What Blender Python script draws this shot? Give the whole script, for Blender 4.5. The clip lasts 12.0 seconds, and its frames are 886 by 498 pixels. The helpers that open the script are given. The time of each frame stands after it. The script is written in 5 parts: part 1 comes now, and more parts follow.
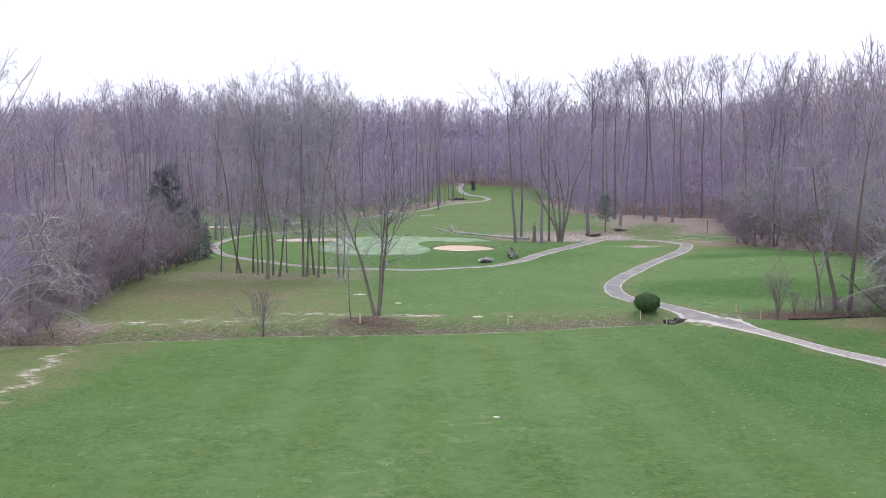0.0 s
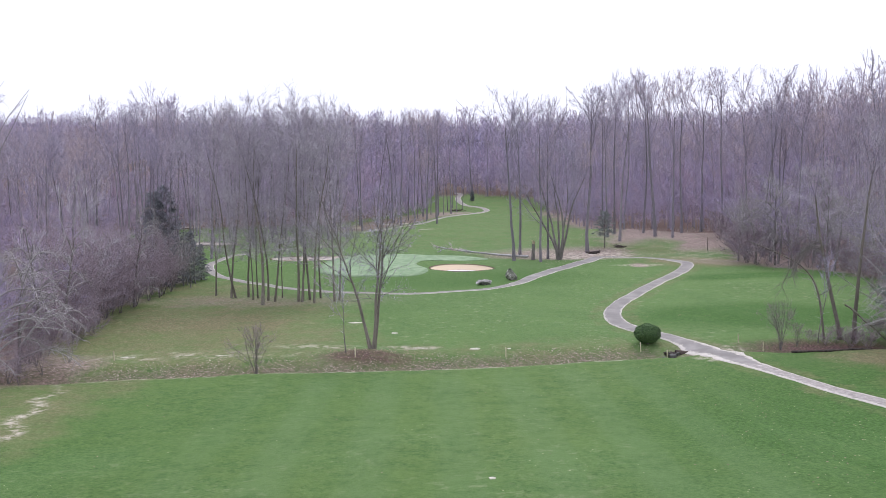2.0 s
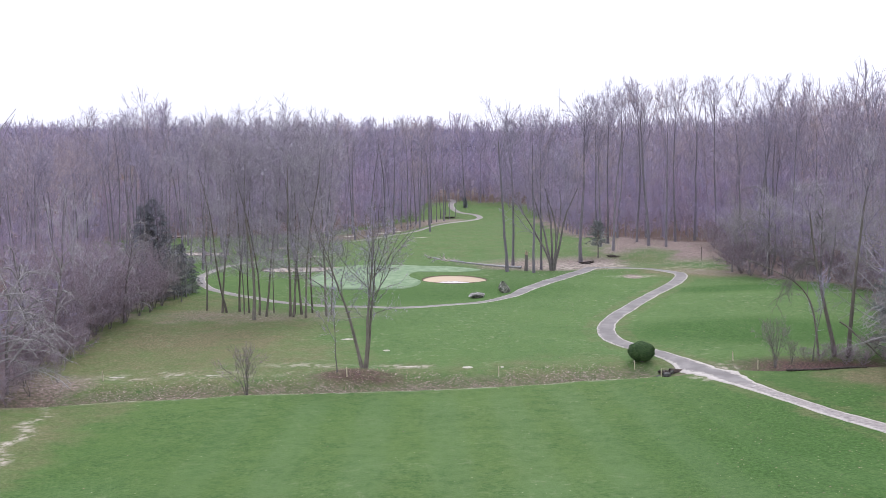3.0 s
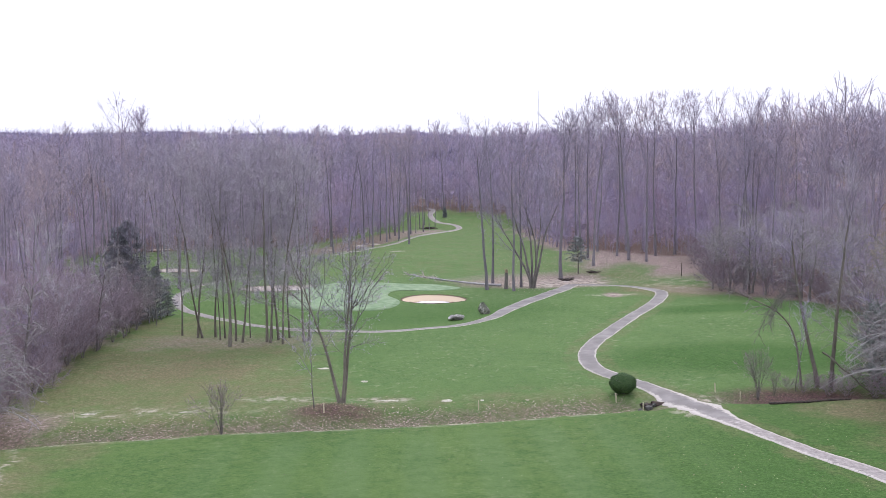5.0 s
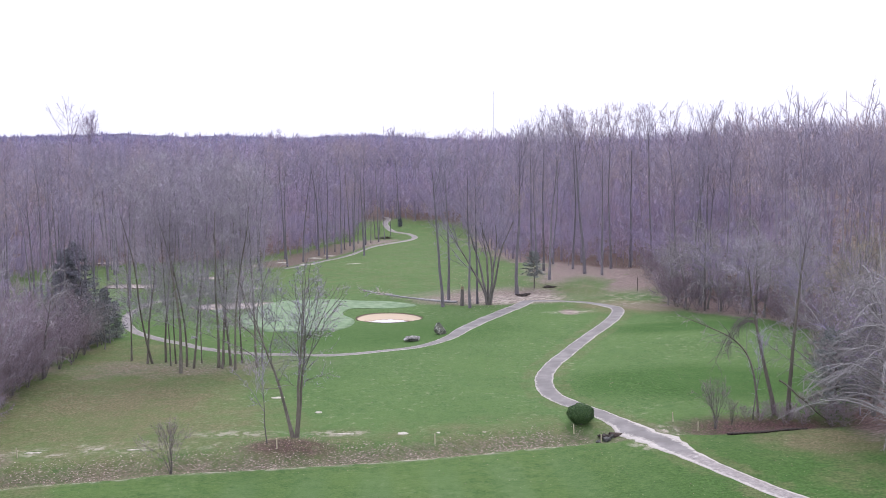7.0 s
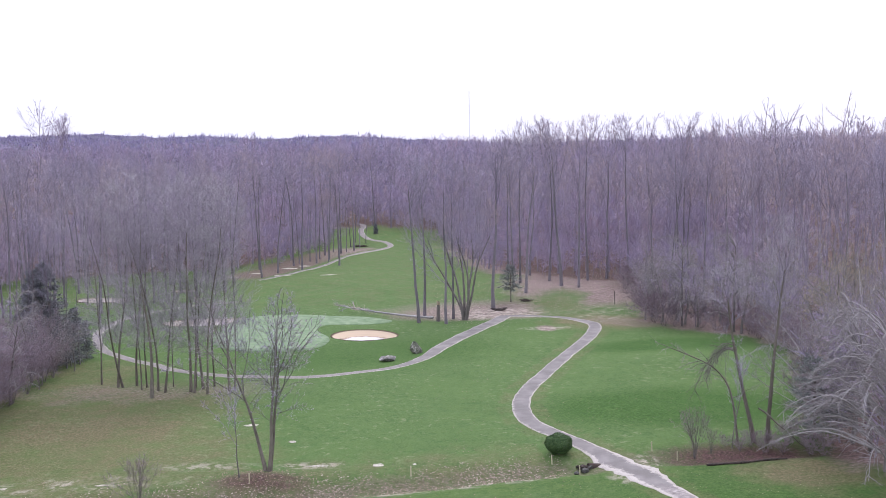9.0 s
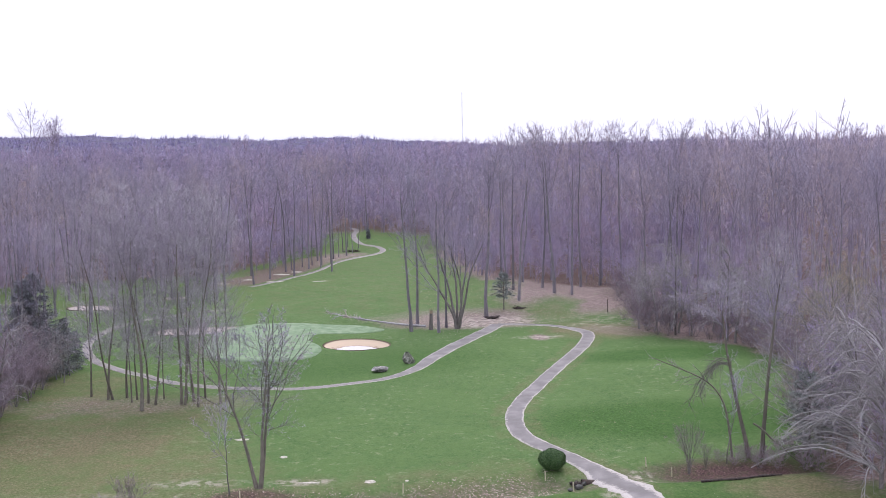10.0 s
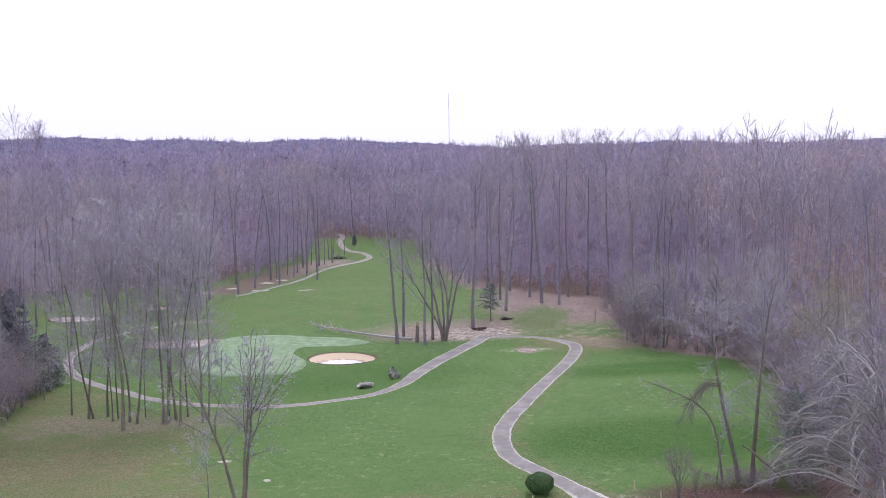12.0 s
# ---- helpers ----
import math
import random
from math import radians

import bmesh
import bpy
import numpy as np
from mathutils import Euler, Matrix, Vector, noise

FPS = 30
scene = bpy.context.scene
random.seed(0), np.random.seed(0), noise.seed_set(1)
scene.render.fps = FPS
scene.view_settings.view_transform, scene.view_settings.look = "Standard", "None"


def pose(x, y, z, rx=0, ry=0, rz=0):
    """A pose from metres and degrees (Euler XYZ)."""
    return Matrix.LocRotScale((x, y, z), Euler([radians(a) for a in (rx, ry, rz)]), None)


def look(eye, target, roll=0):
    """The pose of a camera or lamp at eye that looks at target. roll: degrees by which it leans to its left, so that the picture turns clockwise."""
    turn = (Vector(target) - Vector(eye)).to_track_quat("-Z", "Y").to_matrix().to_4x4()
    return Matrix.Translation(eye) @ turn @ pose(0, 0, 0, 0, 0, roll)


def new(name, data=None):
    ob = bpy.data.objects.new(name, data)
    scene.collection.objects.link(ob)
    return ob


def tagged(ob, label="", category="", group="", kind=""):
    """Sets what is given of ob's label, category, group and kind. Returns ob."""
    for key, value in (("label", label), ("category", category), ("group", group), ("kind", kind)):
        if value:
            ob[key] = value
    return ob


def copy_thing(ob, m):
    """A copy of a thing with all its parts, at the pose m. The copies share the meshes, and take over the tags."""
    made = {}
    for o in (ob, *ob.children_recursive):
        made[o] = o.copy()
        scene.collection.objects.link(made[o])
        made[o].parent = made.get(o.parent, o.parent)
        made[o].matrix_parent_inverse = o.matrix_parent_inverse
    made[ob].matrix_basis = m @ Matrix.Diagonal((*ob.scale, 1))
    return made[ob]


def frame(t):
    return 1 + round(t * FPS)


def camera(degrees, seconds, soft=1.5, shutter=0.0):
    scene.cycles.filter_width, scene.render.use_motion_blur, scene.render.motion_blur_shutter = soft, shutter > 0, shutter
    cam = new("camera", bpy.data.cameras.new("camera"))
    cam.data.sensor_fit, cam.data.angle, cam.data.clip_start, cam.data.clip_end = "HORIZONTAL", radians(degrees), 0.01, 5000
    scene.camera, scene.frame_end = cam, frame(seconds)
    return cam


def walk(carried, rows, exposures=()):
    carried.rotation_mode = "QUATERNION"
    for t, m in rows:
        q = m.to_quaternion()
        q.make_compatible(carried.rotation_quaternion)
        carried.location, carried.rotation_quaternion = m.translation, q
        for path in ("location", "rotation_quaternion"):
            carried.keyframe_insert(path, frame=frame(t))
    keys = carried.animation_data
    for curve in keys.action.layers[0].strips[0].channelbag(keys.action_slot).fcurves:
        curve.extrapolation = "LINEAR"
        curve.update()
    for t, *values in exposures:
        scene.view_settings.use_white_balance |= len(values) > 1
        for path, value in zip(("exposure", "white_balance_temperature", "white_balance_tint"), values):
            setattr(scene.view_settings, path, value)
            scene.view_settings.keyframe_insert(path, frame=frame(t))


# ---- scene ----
cam = camera(44.5, 12.0, soft=0.7)
PATH = [
    (0, (0.317, 1.106, 14.213), (0.312, 3.097, 14.018), -0.31),
    (0.5, (0.395, 1.539, 14.715), (0.387, 3.529, 14.521), -0.37),
    (1, (0.474, 1.972, 15.258), (0.466, 3.963, 15.065), -0.44),
    (1.5, (0.549, 2.403, 15.827), (0.543, 4.394, 15.635), -0.50),
    (2, (0.619, 2.831, 16.410), (0.614, 4.822, 16.219), -0.55),
    (2.5, (0.683, 3.254, 16.999), (0.682, 5.245, 16.811), -0.60),
    (3, (0.740, 3.673, 17.587), (0.747, 5.664, 17.400), -0.65),
    (5, (0.901, 5.304, 19.878), (0.945, 7.294, 19.692), -0.77),
    (5.5, (0.930, 5.704, 20.433), (0.996, 7.694, 20.247), -0.79),
    (6, (0.958, 6.103, 20.983), (1.047, 8.092, 20.796), -0.80),
    (6.5, (0.986, 6.501, 21.529), (1.094, 8.489, 21.341), -0.81),
    (7, (1.016, 6.901, 22.072), (1.142, 8.888, 21.885), -0.81),
    (9, (1.183, 8.507, 24.202), (1.353, 10.491, 24.012), -0.81),
    (9.5, (1.239, 8.908, 24.708), (1.415, 10.891, 24.518), -0.80),
    (10, (1.300, 9.308, 25.190), (1.483, 11.290, 25.001), -0.80),
    (10.5, (1.366, 9.702, 25.637), (1.555, 11.685, 25.448), -0.79),
    (11, (1.433, 10.088, 26.034), (1.629, 12.069, 25.844), -0.79),
    (11.5, (1.499, 10.462, 26.365), (1.701, 12.443, 26.176), -0.80),
    (12, (1.559, 10.818, 26.606), (1.766, 12.798, 26.417), -0.81),
]
walk(cam, [(t, look(eye, target, roll)) for t, eye, target, roll in PATH], [(0, 0.77, 6440, 12), (6.5, 0.78, 6340, 16), (9.5, 0.75, 6310, 18), (12, 0.70, 6330, 18)])

# ---------------------------------------------------------------- light
SUN_UP, SUN_ROUND = radians(48), radians(25)
world = bpy.data.worlds.new("overcast_sky")
scene.world = world
world.use_nodes = True
wn, wl = world.node_tree.nodes, world.node_tree.links
wn.clear()
w_out = wn.new("ShaderNodeOutputWorld")
w_bg = wn.new("ShaderNodeBackground")
w_sky = wn.new("ShaderNodeTexSky")
w_sky.sky_type = "NISHITA"
w_sky.sun_disc = False
w_sky.sun_elevation, w_sky.sun_rotation = SUN_UP, SUN_ROUND
w_dim = wn.new("ShaderNodeVectorMath")
w_dim.operation = "SCALE"
w_dim.inputs["Scale"].default_value = 0.1
w_cloud = wn.new("ShaderNodeTexNoise")
w_cloud.inputs["Scale"].default_value = 2.2
w_cloud.inputs["Detail"].default_value = 5
w_ramp = wn.new("ShaderNodeValToRGB")
w_ramp.color_ramp.elements[0].color = (0.88, 0.91, 1.065, 1)
w_ramp.color_ramp.elements[1].color = (0.94, 0.975, 1.17, 1)
w_coord = wn.new("ShaderNodeTexCoord")
w_stretch = wn.new("ShaderNodeMapping")
w_stretch.inputs["Scale"].default_value = (1, 1, 4)
w_mix = wn.new("ShaderNodeMix")
w_mix.data_type = "RGBA"
w_mix.inputs["Factor"].default_value = 0.93
wl.new(w_coord.outputs["Generated"], w_stretch.inputs["Vector"])
wl.new(w_stretch.outputs["Vector"], w_cloud.inputs["Vector"])
wl.new(w_cloud.outputs["Fac"], w_ramp.inputs["Fac"])
wl.new(w_sky.outputs["Color"], w_dim.inputs[0])
wl.new(w_dim.outputs["Vector"], w_mix.inputs["A"])
wl.new(w_ramp.outputs["Color"], w_mix.inputs["B"])
# an overcast sky is brighter overhead than at the horizon
w_up = wn.new("ShaderNodeSeparateXYZ")
w_rise = wn.new("ShaderNodeMapRange")
w_rise.inputs["From Min"].default_value, w_rise.inputs["From Max"].default_value = 0.0, 1.0
w_rise.inputs["To Min"].default_value, w_rise.inputs["To Max"].default_value = 0.66, 1.25
w_grad = wn.new("ShaderNodeVectorMath")
w_grad.operation = "SCALE"
wl.new(w_coord.outputs["Generated"], w_up.inputs["Vector"])
wl.new(w_up.outputs["Z"], w_rise.inputs["Value"])
wl.new(w_mix.outputs["Result"], w_grad.inputs[0])
wl.new(w_rise.outputs["Result"], w_grad.inputs["Scale"])
wl.new(w_grad.outputs["Vector"], w_bg.inputs["Color"])
w_bg.inputs["Strength"].default_value = 1.0
wl.new(w_bg.outputs["Background"], w_out.inputs["Surface"])

sun = new("sun", bpy.data.lights.new("sun", "SUN"))
sun.data.energy, sun.data.angle, sun.data.color = 0.9, radians(22), (1.0, 0.97, 0.93)
sun_way = Vector((math.sin(SUN_ROUND) * math.cos(SUN_UP), math.cos(SUN_ROUND) * math.cos(SUN_UP), math.sin(SUN_UP)))
sun.matrix_world = look(sun_way * 300, (0, 0, 0))

# ---------------------------------------------------------------- materials


class Mat:
    """A small builder of node materials."""

    def __init__(self, name, rough=0.9, metal=0.0, spec=0.3):
        self.m = bpy.data.materials.new(name)
        self.m.use_nodes = True
        self.n, self.l = self.m.node_tree.nodes, self.m.node_tree.links
        self.bsdf = self.n["Principled BSDF"]
        self.bsdf.inputs["Roughness"].default_value = rough
        self.bsdf.inputs["Metallic"].default_value = metal
        self.bsdf.inputs["Specular IOR Level"].default_value = spec
        self.place = self.n.new("ShaderNodeNewGeometry").outputs["Position"]

    def noise(self, scale, detail=4, rough=0.55, stretch=None, distortion=0.0):
        t = self.n.new("ShaderNodeTexNoise")
        t.inputs["Scale"].default_value, t.inputs["Detail"].default_value = scale, detail
        t.inputs["Roughness"].default_value, t.inputs["Distortion"].default_value = rough, distortion
        src = self.place
        if stretch:
            k = self.n.new("ShaderNodeMapping")
            k.inputs["Scale"].default_value = stretch
            self.l.new(src, k.inputs["Vector"])
            src = k.outputs["Vector"]
        self.l.new(src, t.inputs["Vector"])
        return t.outputs["Fac"]

    def ramp(self, fac, stops):
        r = self.n.new("ShaderNodeValToRGB")
        e = r.color_ramp.elements
        while len(e) < len(stops):
            e.new(0.5)
        for k, (at, c) in zip(e, stops):
            k.position, k.color = at, (*c, 1) if len(c) == 3 else c
        self.l.new(fac, r.inputs["Fac"])
        return r.outputs["Color"]

    def grey(self, fac, lo, hi):
        r = self.n.new("ShaderNodeMapRange")
        r.inputs["From Min"].default_value, r.inputs["From Max"].default_value = lo, hi
        self.l.new(fac, r.inputs["Value"])
        return r.outputs["Result"]

    def mix(self, fac, a, b, how="MIX"):
        k = self.n.new("ShaderNodeMix")
        k.data_type, k.blend_type = "RGBA", how
        for socket, v in ((k.inputs["Factor"], fac), (k.inputs["A"], a), (k.inputs["B"], b)):
            if isinstance(v, (int, float)):
                socket.default_value = v
            elif isinstance(v, tuple):
                socket.default_value = (*v, 1)
            else:
                self.l.new(v, socket)
        return k.outputs["Result"]

    def math(self, how, a, b=0.0, clamp=False):
        k = self.n.new("ShaderNodeMath")
        k.operation, k.use_clamp = how, clamp
        for socket, v in zip(k.inputs, (a, b)):
            if isinstance(v, (int, float)):
                socket.default_value = v
            else:
                self.l.new(v, socket)
        return k.outputs["Value"]

    def attr(self, name):
        a = self.n.new("ShaderNodeAttribute")
        a.attribute_name = name
        return a.outputs["Fac"]

    def random(self):
        return self.n.new("ShaderNodeObjectInfo").outputs["Random"]

    def island(self):
        return self.n.new("ShaderNodeNewGeometry").outputs["Random Per Island"]

    def paint(self, colour):
        if isinstance(colour, tuple):
            self.bsdf.inputs["Base Color"].default_value = (*colour, 1)
        else:
            self.l.new(colour, self.bsdf.inputs["Base Color"])

    def bump(self, height, strength, distance):
        b = self.n.new("ShaderNodeBump")
        b.inputs["Strength"].default_value, b.inputs["Distance"].default_value = strength, distance
        self.l.new(height, b.inputs["Height"])
        self.l.new(b.outputs["Normal"], self.bsdf.inputs["Normal"])


def turf_material():
    k = Mat("turf", 0.95, spec=0.15)
    fine, mid, big = k.noise(4.5, 7, 0.8), k.noise(0.8, 6, 0.65), k.noise(0.1, 4, 0.6)
    grass = k.ramp(fine, [(0.37, (0.030, 0.066, 0.014)), (0.47, (0.060, 0.114, 0.027)), (0.55, (0.082, 0.138, 0.036)), (0.64, (0.160, 0.208, 0.078))])
    grass = k.mix(k.math("MULTIPLY", k.grey(mid, 0.42, 0.60), 0.6, True), grass, (0.088, 0.136, 0.038))
    grass = k.mix(k.math("MULTIPLY", k.grey(mid, 0.52, 0.40), 0.45, True), grass, (0.044, 0.098, 0.022))
    grass = k.mix(k.math("MULTIPLY", k.grey(big, 0.44, 0.6), 0.5, True), grass, (0.092, 0.150, 0.038))
    tuft = k.noise(1.9, 4, 0.65, (1, 0.8, 1))
    grass = k.mix(k.math("MULTIPLY", k.grey(tuft, 0.52, 0.66), 0.32, True), grass, (0.115, 0.176, 0.052))
    deep_green = k.math("MULTIPLY", k.attr("deep_green"), k.grey(mid, 0.25, 0.5), True)
    grass = k.mix(deep_green, grass, k.ramp(fine, [(0.36, (0.020, 0.062, 0.009)), (0.52, (0.044, 0.104, 0.018)), (0.64, (0.080, 0.156, 0.036))]))
    grass = k.mix(k.math("MULTIPLY", k.grey(tuft, 0.49, 0.35), 0.26, True), grass, (0.028, 0.070, 0.014))
    stripe = k.math("MULTIPLY", k.attr("stripe"), k.grey(mid, 0.2, 0.6))
    grass = k.mix(k.math("MULTIPLY", stripe, 0.5), grass, (0.094, 0.155, 0.058))
    grass = k.mix(k.math("MULTIPLY", k.attr("pale"), k.grey(fine, 0.34, 0.56), True), grass, (0.100, 0.172, 0.060))
    dry_and_haze = k.math("ADD", k.attr("dry"), k.math("MULTIPLY", k.math("SUBTRACT", k.noise(0.35, 6, 0.7), 0.5), 2.2), True)
    dry_and_haze = k.math("MULTIPLY", dry_and_haze, k.grey(k.attr("dry"), 0.0, 0.2))
    dry = k.ramp(fine, [(0.36, (0.096, 0.086, 0.043)), (0.5, (0.155, 0.131, 0.071)), (0.64, (0.26, 0.212, 0.128))])
    col = k.mix(k.math("MULTIPLY", dry_and_haze, 0.85, True), grass, dry)
    litter = k.math("ADD", k.attr("litter"), k.math("MULTIPLY", k.math("SUBTRACT", k.noise(1.6, 6, 0.75), 0.5), 1.5), True)
    litter = k.math("MULTIPLY", litter, k.grey(k.attr("litter"), 0.0, 0.25), True)
    leaf = k.ramp(k.noise(3.2, 7, 0.82), [(0.36, (0.095, 0.066, 0.060)), (0.47, (0.20, 0.144, 0.130)), (0.57, (0.315, 0.240, 0.214)), (0.66, (0.52, 0.43, 0.385))])
    # darker litter: dark red leaves, and shade painted on the woods floor
    red_and_shade = k.ramp(k.noise(6.5, 6, 0.8), [(0.38, (0.028, 0.018, 0.020)), (0.5, (0.088, 0.047, 0.042)), (0.60, (0.165, 0.098, 0.085)), (0.7, (0.28, 0.215, 0.195))])
    leaf = k.mix(k.attr("red_and_shade"), leaf, red_and_shade)
    col = k.mix(litter, col, leaf)
    straw = k.math("MULTIPLY", k.math("ADD", k.attr("pale"), 0.1), k.math("MULTIPLY", k.grey(k.noise(1.2, 6, 0.75), 0.555, 0.63), k.grey(k.noise(0.13, 3, 0.6), 0.40, 0.55), True), True)
    col = k.mix(k.math("MULTIPLY", k.math("MULTIPLY", straw, 1.3), k.math("SUBTRACT", 1.0, k.attr("deep_green"), True), True), col, (0.18, 0.215, 0.105))
    bare = k.math("MULTIPLY", k.attr("bare"), k.grey(k.noise(1.0, 6, 0.75), 0.47, 0.56), True)
    col = k.mix(bare, col, k.ramp(fine, [(0.3, (0.36, 0.31, 0.25)), (0.75, (0.56, 0.50, 0.42))]))
    k.paint(col)
    k.bump(k.math("ADD", fine, mid), 0.85, 0.09)
    return k.m


def bark_material(name, dark, light, stems=0.45):
    k = Mat(name, 0.92, spec=0.2)
    col = k.ramp(k.noise(6, 6, 0.7, (1, 1, 0.25)), [(0.28, dark), (0.72, light)])
    col = k.mix(k.math("MULTIPLY", k.grey(k.noise(0.5, 3), 0.5, 0.75), 0.5, True), col, (0.16, 0.17, 0.13))
    by_stem = k.grey(k.noise(0.4, 2, 0.6, (1, 1, 0.03)), 0.58, 0.40)
    col = k.mix(k.math("MULTIPLY", by_stem, stems, True), col, tuple(0.75 * c for c in dark))
    k.paint(k.mix(k.math("MULTIPLY", k.random(), 0.35), col, tuple(0.55 * c for c in dark)))
    k.bump(k.noise(14, 5, 0.7, (1, 1, 0.2)), 0.8, 0.05)
    return k.m


def twig_material(name, stops, contrast=0.34):
    k = Mat(name, 0.9, spec=0.2)
    by_tree = k.ramp(k.noise(0.13, 2, 0.6, (1, 1, 0.04)), stops)
    grain = k.mix(k.grey(k.noise(0.55, 3, 0.6), 0.40, 0.60), (0.155, 0.130, 0.152), (0.47, 0.425, 0.475))
    k.paint(k.mix(k.math("MULTIPLY", k.island(), contrast), by_tree, grain))
    return k.m


def needle_material(name, dark, light):
    k = Mat(name, 0.7, spec=0.3)
    k.paint(k.mix(k.island(), dark, light))
    return k.m


def path_material():
    k = Mat("worn_asphalt", 0.92, spec=0.25)
    fine, mid = k.noise(22, 5, 0.7), k.noise(1.1, 5, 0.65)
    col = k.ramp(k.noise(0.45, 5, 0.6), [(0.38, (0.158, 0.146, 0.134)), (0.5, (0.198, 0.184, 0.170)), (0.64, (0.262, 0.245, 0.226))])
    col = k.mix(k.math("MULTIPLY", k.grey(fine, 0.4, 0.6), 0.5, True), col, (0.215, 0.198, 0.185))
    col = k.mix(k.grey(k.attr("worn"), 0.25, 0.62), col, k.ramp(k.noise(3.0, 6, 0.75), [(0.38, (0.205, 0.180, 0.166)), (0.5, (0.275, 0.246, 0.228)), (0.62, (0.375, 0.340, 0.310))]))
    pit = k.math("MULTIPLY", k.grey(k.noise(1.3, 4, 0.7, (1, 1.6, 1)), 0.615, 0.65), k.grey(k.attr("worn"), 0.14, 0.3), True)
    pale = k.math("ADD", k.attr("worn"), k.math("MULTIPLY", k.math("SUBTRACT", k.noise(1.1, 7, 0.78), 0.52), 2.6))
    edge = k.math("ADD", k.attr("side"), k.math("MULTIPLY", k.math("SUBTRACT", k.noise(2.6, 7, 0.8), 0.5), 1.5))
    edge = k.math("ADD", edge, k.math("MULTIPLY", k.attr("crumble"), 0.33))
    col = k.mix(k.grey(pale, 0.80, 0.9), col, k.ramp(fine, [(0.3, (0.35, 0.325, 0.30)), (0.7, (0.50, 0.47, 0.435))]))
    col = k.mix(k.math("MULTIPLY", k.grey(edge, 0.80, 0.98), 0.9, True), col, k.ramp(fine, [(0.35, (0.40, 0.365, 0.32)), (0.65, (0.54, 0.50, 0.44))]))
    col = k.mix(k.math("MULTIPLY", pit, 0.75), col, (0.135, 0.122, 0.112))
    k.paint(col)
    k.bump(k.math("ADD", fine, mid), 0.5, 0.02)
    return k.m


def sand_material(name, pale, warm):
    k = Mat(name, 0.95, spec=0.15)
    rim = k.math("ADD", k.attr("floor"), k.math("MULTIPLY", k.math("SUBTRACT", k.noise(1.4, 5, 0.7), 0.5), 0.5))
    col = k.mix(k.grey(rim, 0.56, 0.62), pale, (0.30, 0.215, 0.15))
    col = k.mix(k.grey(rim, 0.64, 0.72), col, warm)
    col = k.mix(k.math("MULTIPLY", k.grey(k.noise(12, 4), 0.4, 0.8), 0.25), col, (0.42, 0.36, 0.28))
    k.paint(k.mix(k.grey(k.attr("side"), 0.925, 0.965), col, (0.105, 0.080, 0.050)))
    k.bump(k.noise(8, 4), 0.4, 0.03)
    return k.m


def plain_material(name, stops, scale=6, rough=0.9, bump=0.02, stretch=None):
    k = Mat(name, rough, spec=0.25)
    grain = k.noise(scale, 6, 0.7, stretch)
    k.paint(k.ramp(grain, stops))
    k.bump(grain, 0.6, bump)
    return k.m


M_TURF = turf_material()
M_PATH = path_material()
M_SAND = sand_material("bunker_sand", (0.62, 0.60, 0.57), (0.50, 0.395, 0.275))
M_SAND_FAR = sand_material("coarse_sand", (0.47, 0.425, 0.40), (0.40, 0.345, 0.30))
M_BARE = plain_material("bare_sandy_soil", [(0.38, (0.26, 0.25, 0.18)), (0.6, (0.54, 0.50, 0.42))], 3.5)
M_GREEN = plain_material("close_mown_green", [(0.4, (0.130, 0.200, 0.103)), (0.5, (0.170, 0.242, 0.132)), (0.6, (0.220, 0.286, 0.172))], 0.9, bump=0.01)
M_BARK = bark_material("grey_bark", (0.115, 0.101, 0.092), (0.30, 0.272, 0.250))
M_LIMB = bark_material("smooth_limb_bark", (0.225, 0.192, 0.238), (0.48, 0.424, 0.51))
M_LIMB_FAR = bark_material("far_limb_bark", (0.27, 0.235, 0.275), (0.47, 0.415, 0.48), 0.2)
M_BARK_WOOD = bark_material("woodland_bark", (0.145, 0.131, 0.143), (0.35, 0.322, 0.34))
M_BARK_WHITE = bark_material("whitish_bark", (0.34, 0.32, 0.32), (0.66, 0.63, 0.62))
M_BARK_SILVER = bark_material("silver_bark", (0.29, 0.272, 0.265), (0.56, 0.53, 0.515))
M_BARK_OLIVE = bark_material("olive_bark", (0.120, 0.104, 0.082), (0.29, 0.262, 0.215))
M_BARK_PALE = bark_material("pale_bark", (0.20, 0.185, 0.17), (0.42, 0.40, 0.37))
M_TWIG = twig_material("bare_twigs", [(0.37, (0.335, 0.305, 0.38)), (0.45, (0.455, 0.42, 0.515)), (0.53, (0.46, 0.38, 0.42)), (0.62, (0.57, 0.45, 0.415))])
M_TWIG_PALE = twig_material("pale_twigs", [(0.4, (0.49, 0.46, 0.48)), (0.6, (0.42, 0.39, 0.42))])
M_TWIG_TANGLE = twig_material("tangled_twigs", [(0.4, (0.33, 0.285, 0.275)), (0.6, (0.27, 0.235, 0.23))], 0.5)
# bluer than the near twigs: distance haze put into the colour
M_TWIG_HAZE = twig_material("far_hazed_twigs", [(0.37, (0.335, 0.30, 0.42)), (0.45, (0.44, 0.38, 0.535)), (0.53, (0.43, 0.355, 0.485)), (0.62, (0.53, 0.405, 0.495))])
# ridge twigs carry a painted blue haze and little contrast
M_TWIG_RIDGE = twig_material("distant_hazed_twigs", [(0.4, (0.28, 0.255, 0.39)), (0.6, (0.32, 0.28, 0.40))], 0.12)
M_TWIG_BUD = twig_material("budding_twigs", [(0.4, (0.52, 0.43, 0.235)), (0.6, (0.47, 0.40, 0.22))])
M_BRUSH = twig_material("brown_brush", [(0.4, (0.30, 0.225, 0.235)), (0.6, (0.26, 0.20, 0.22))])
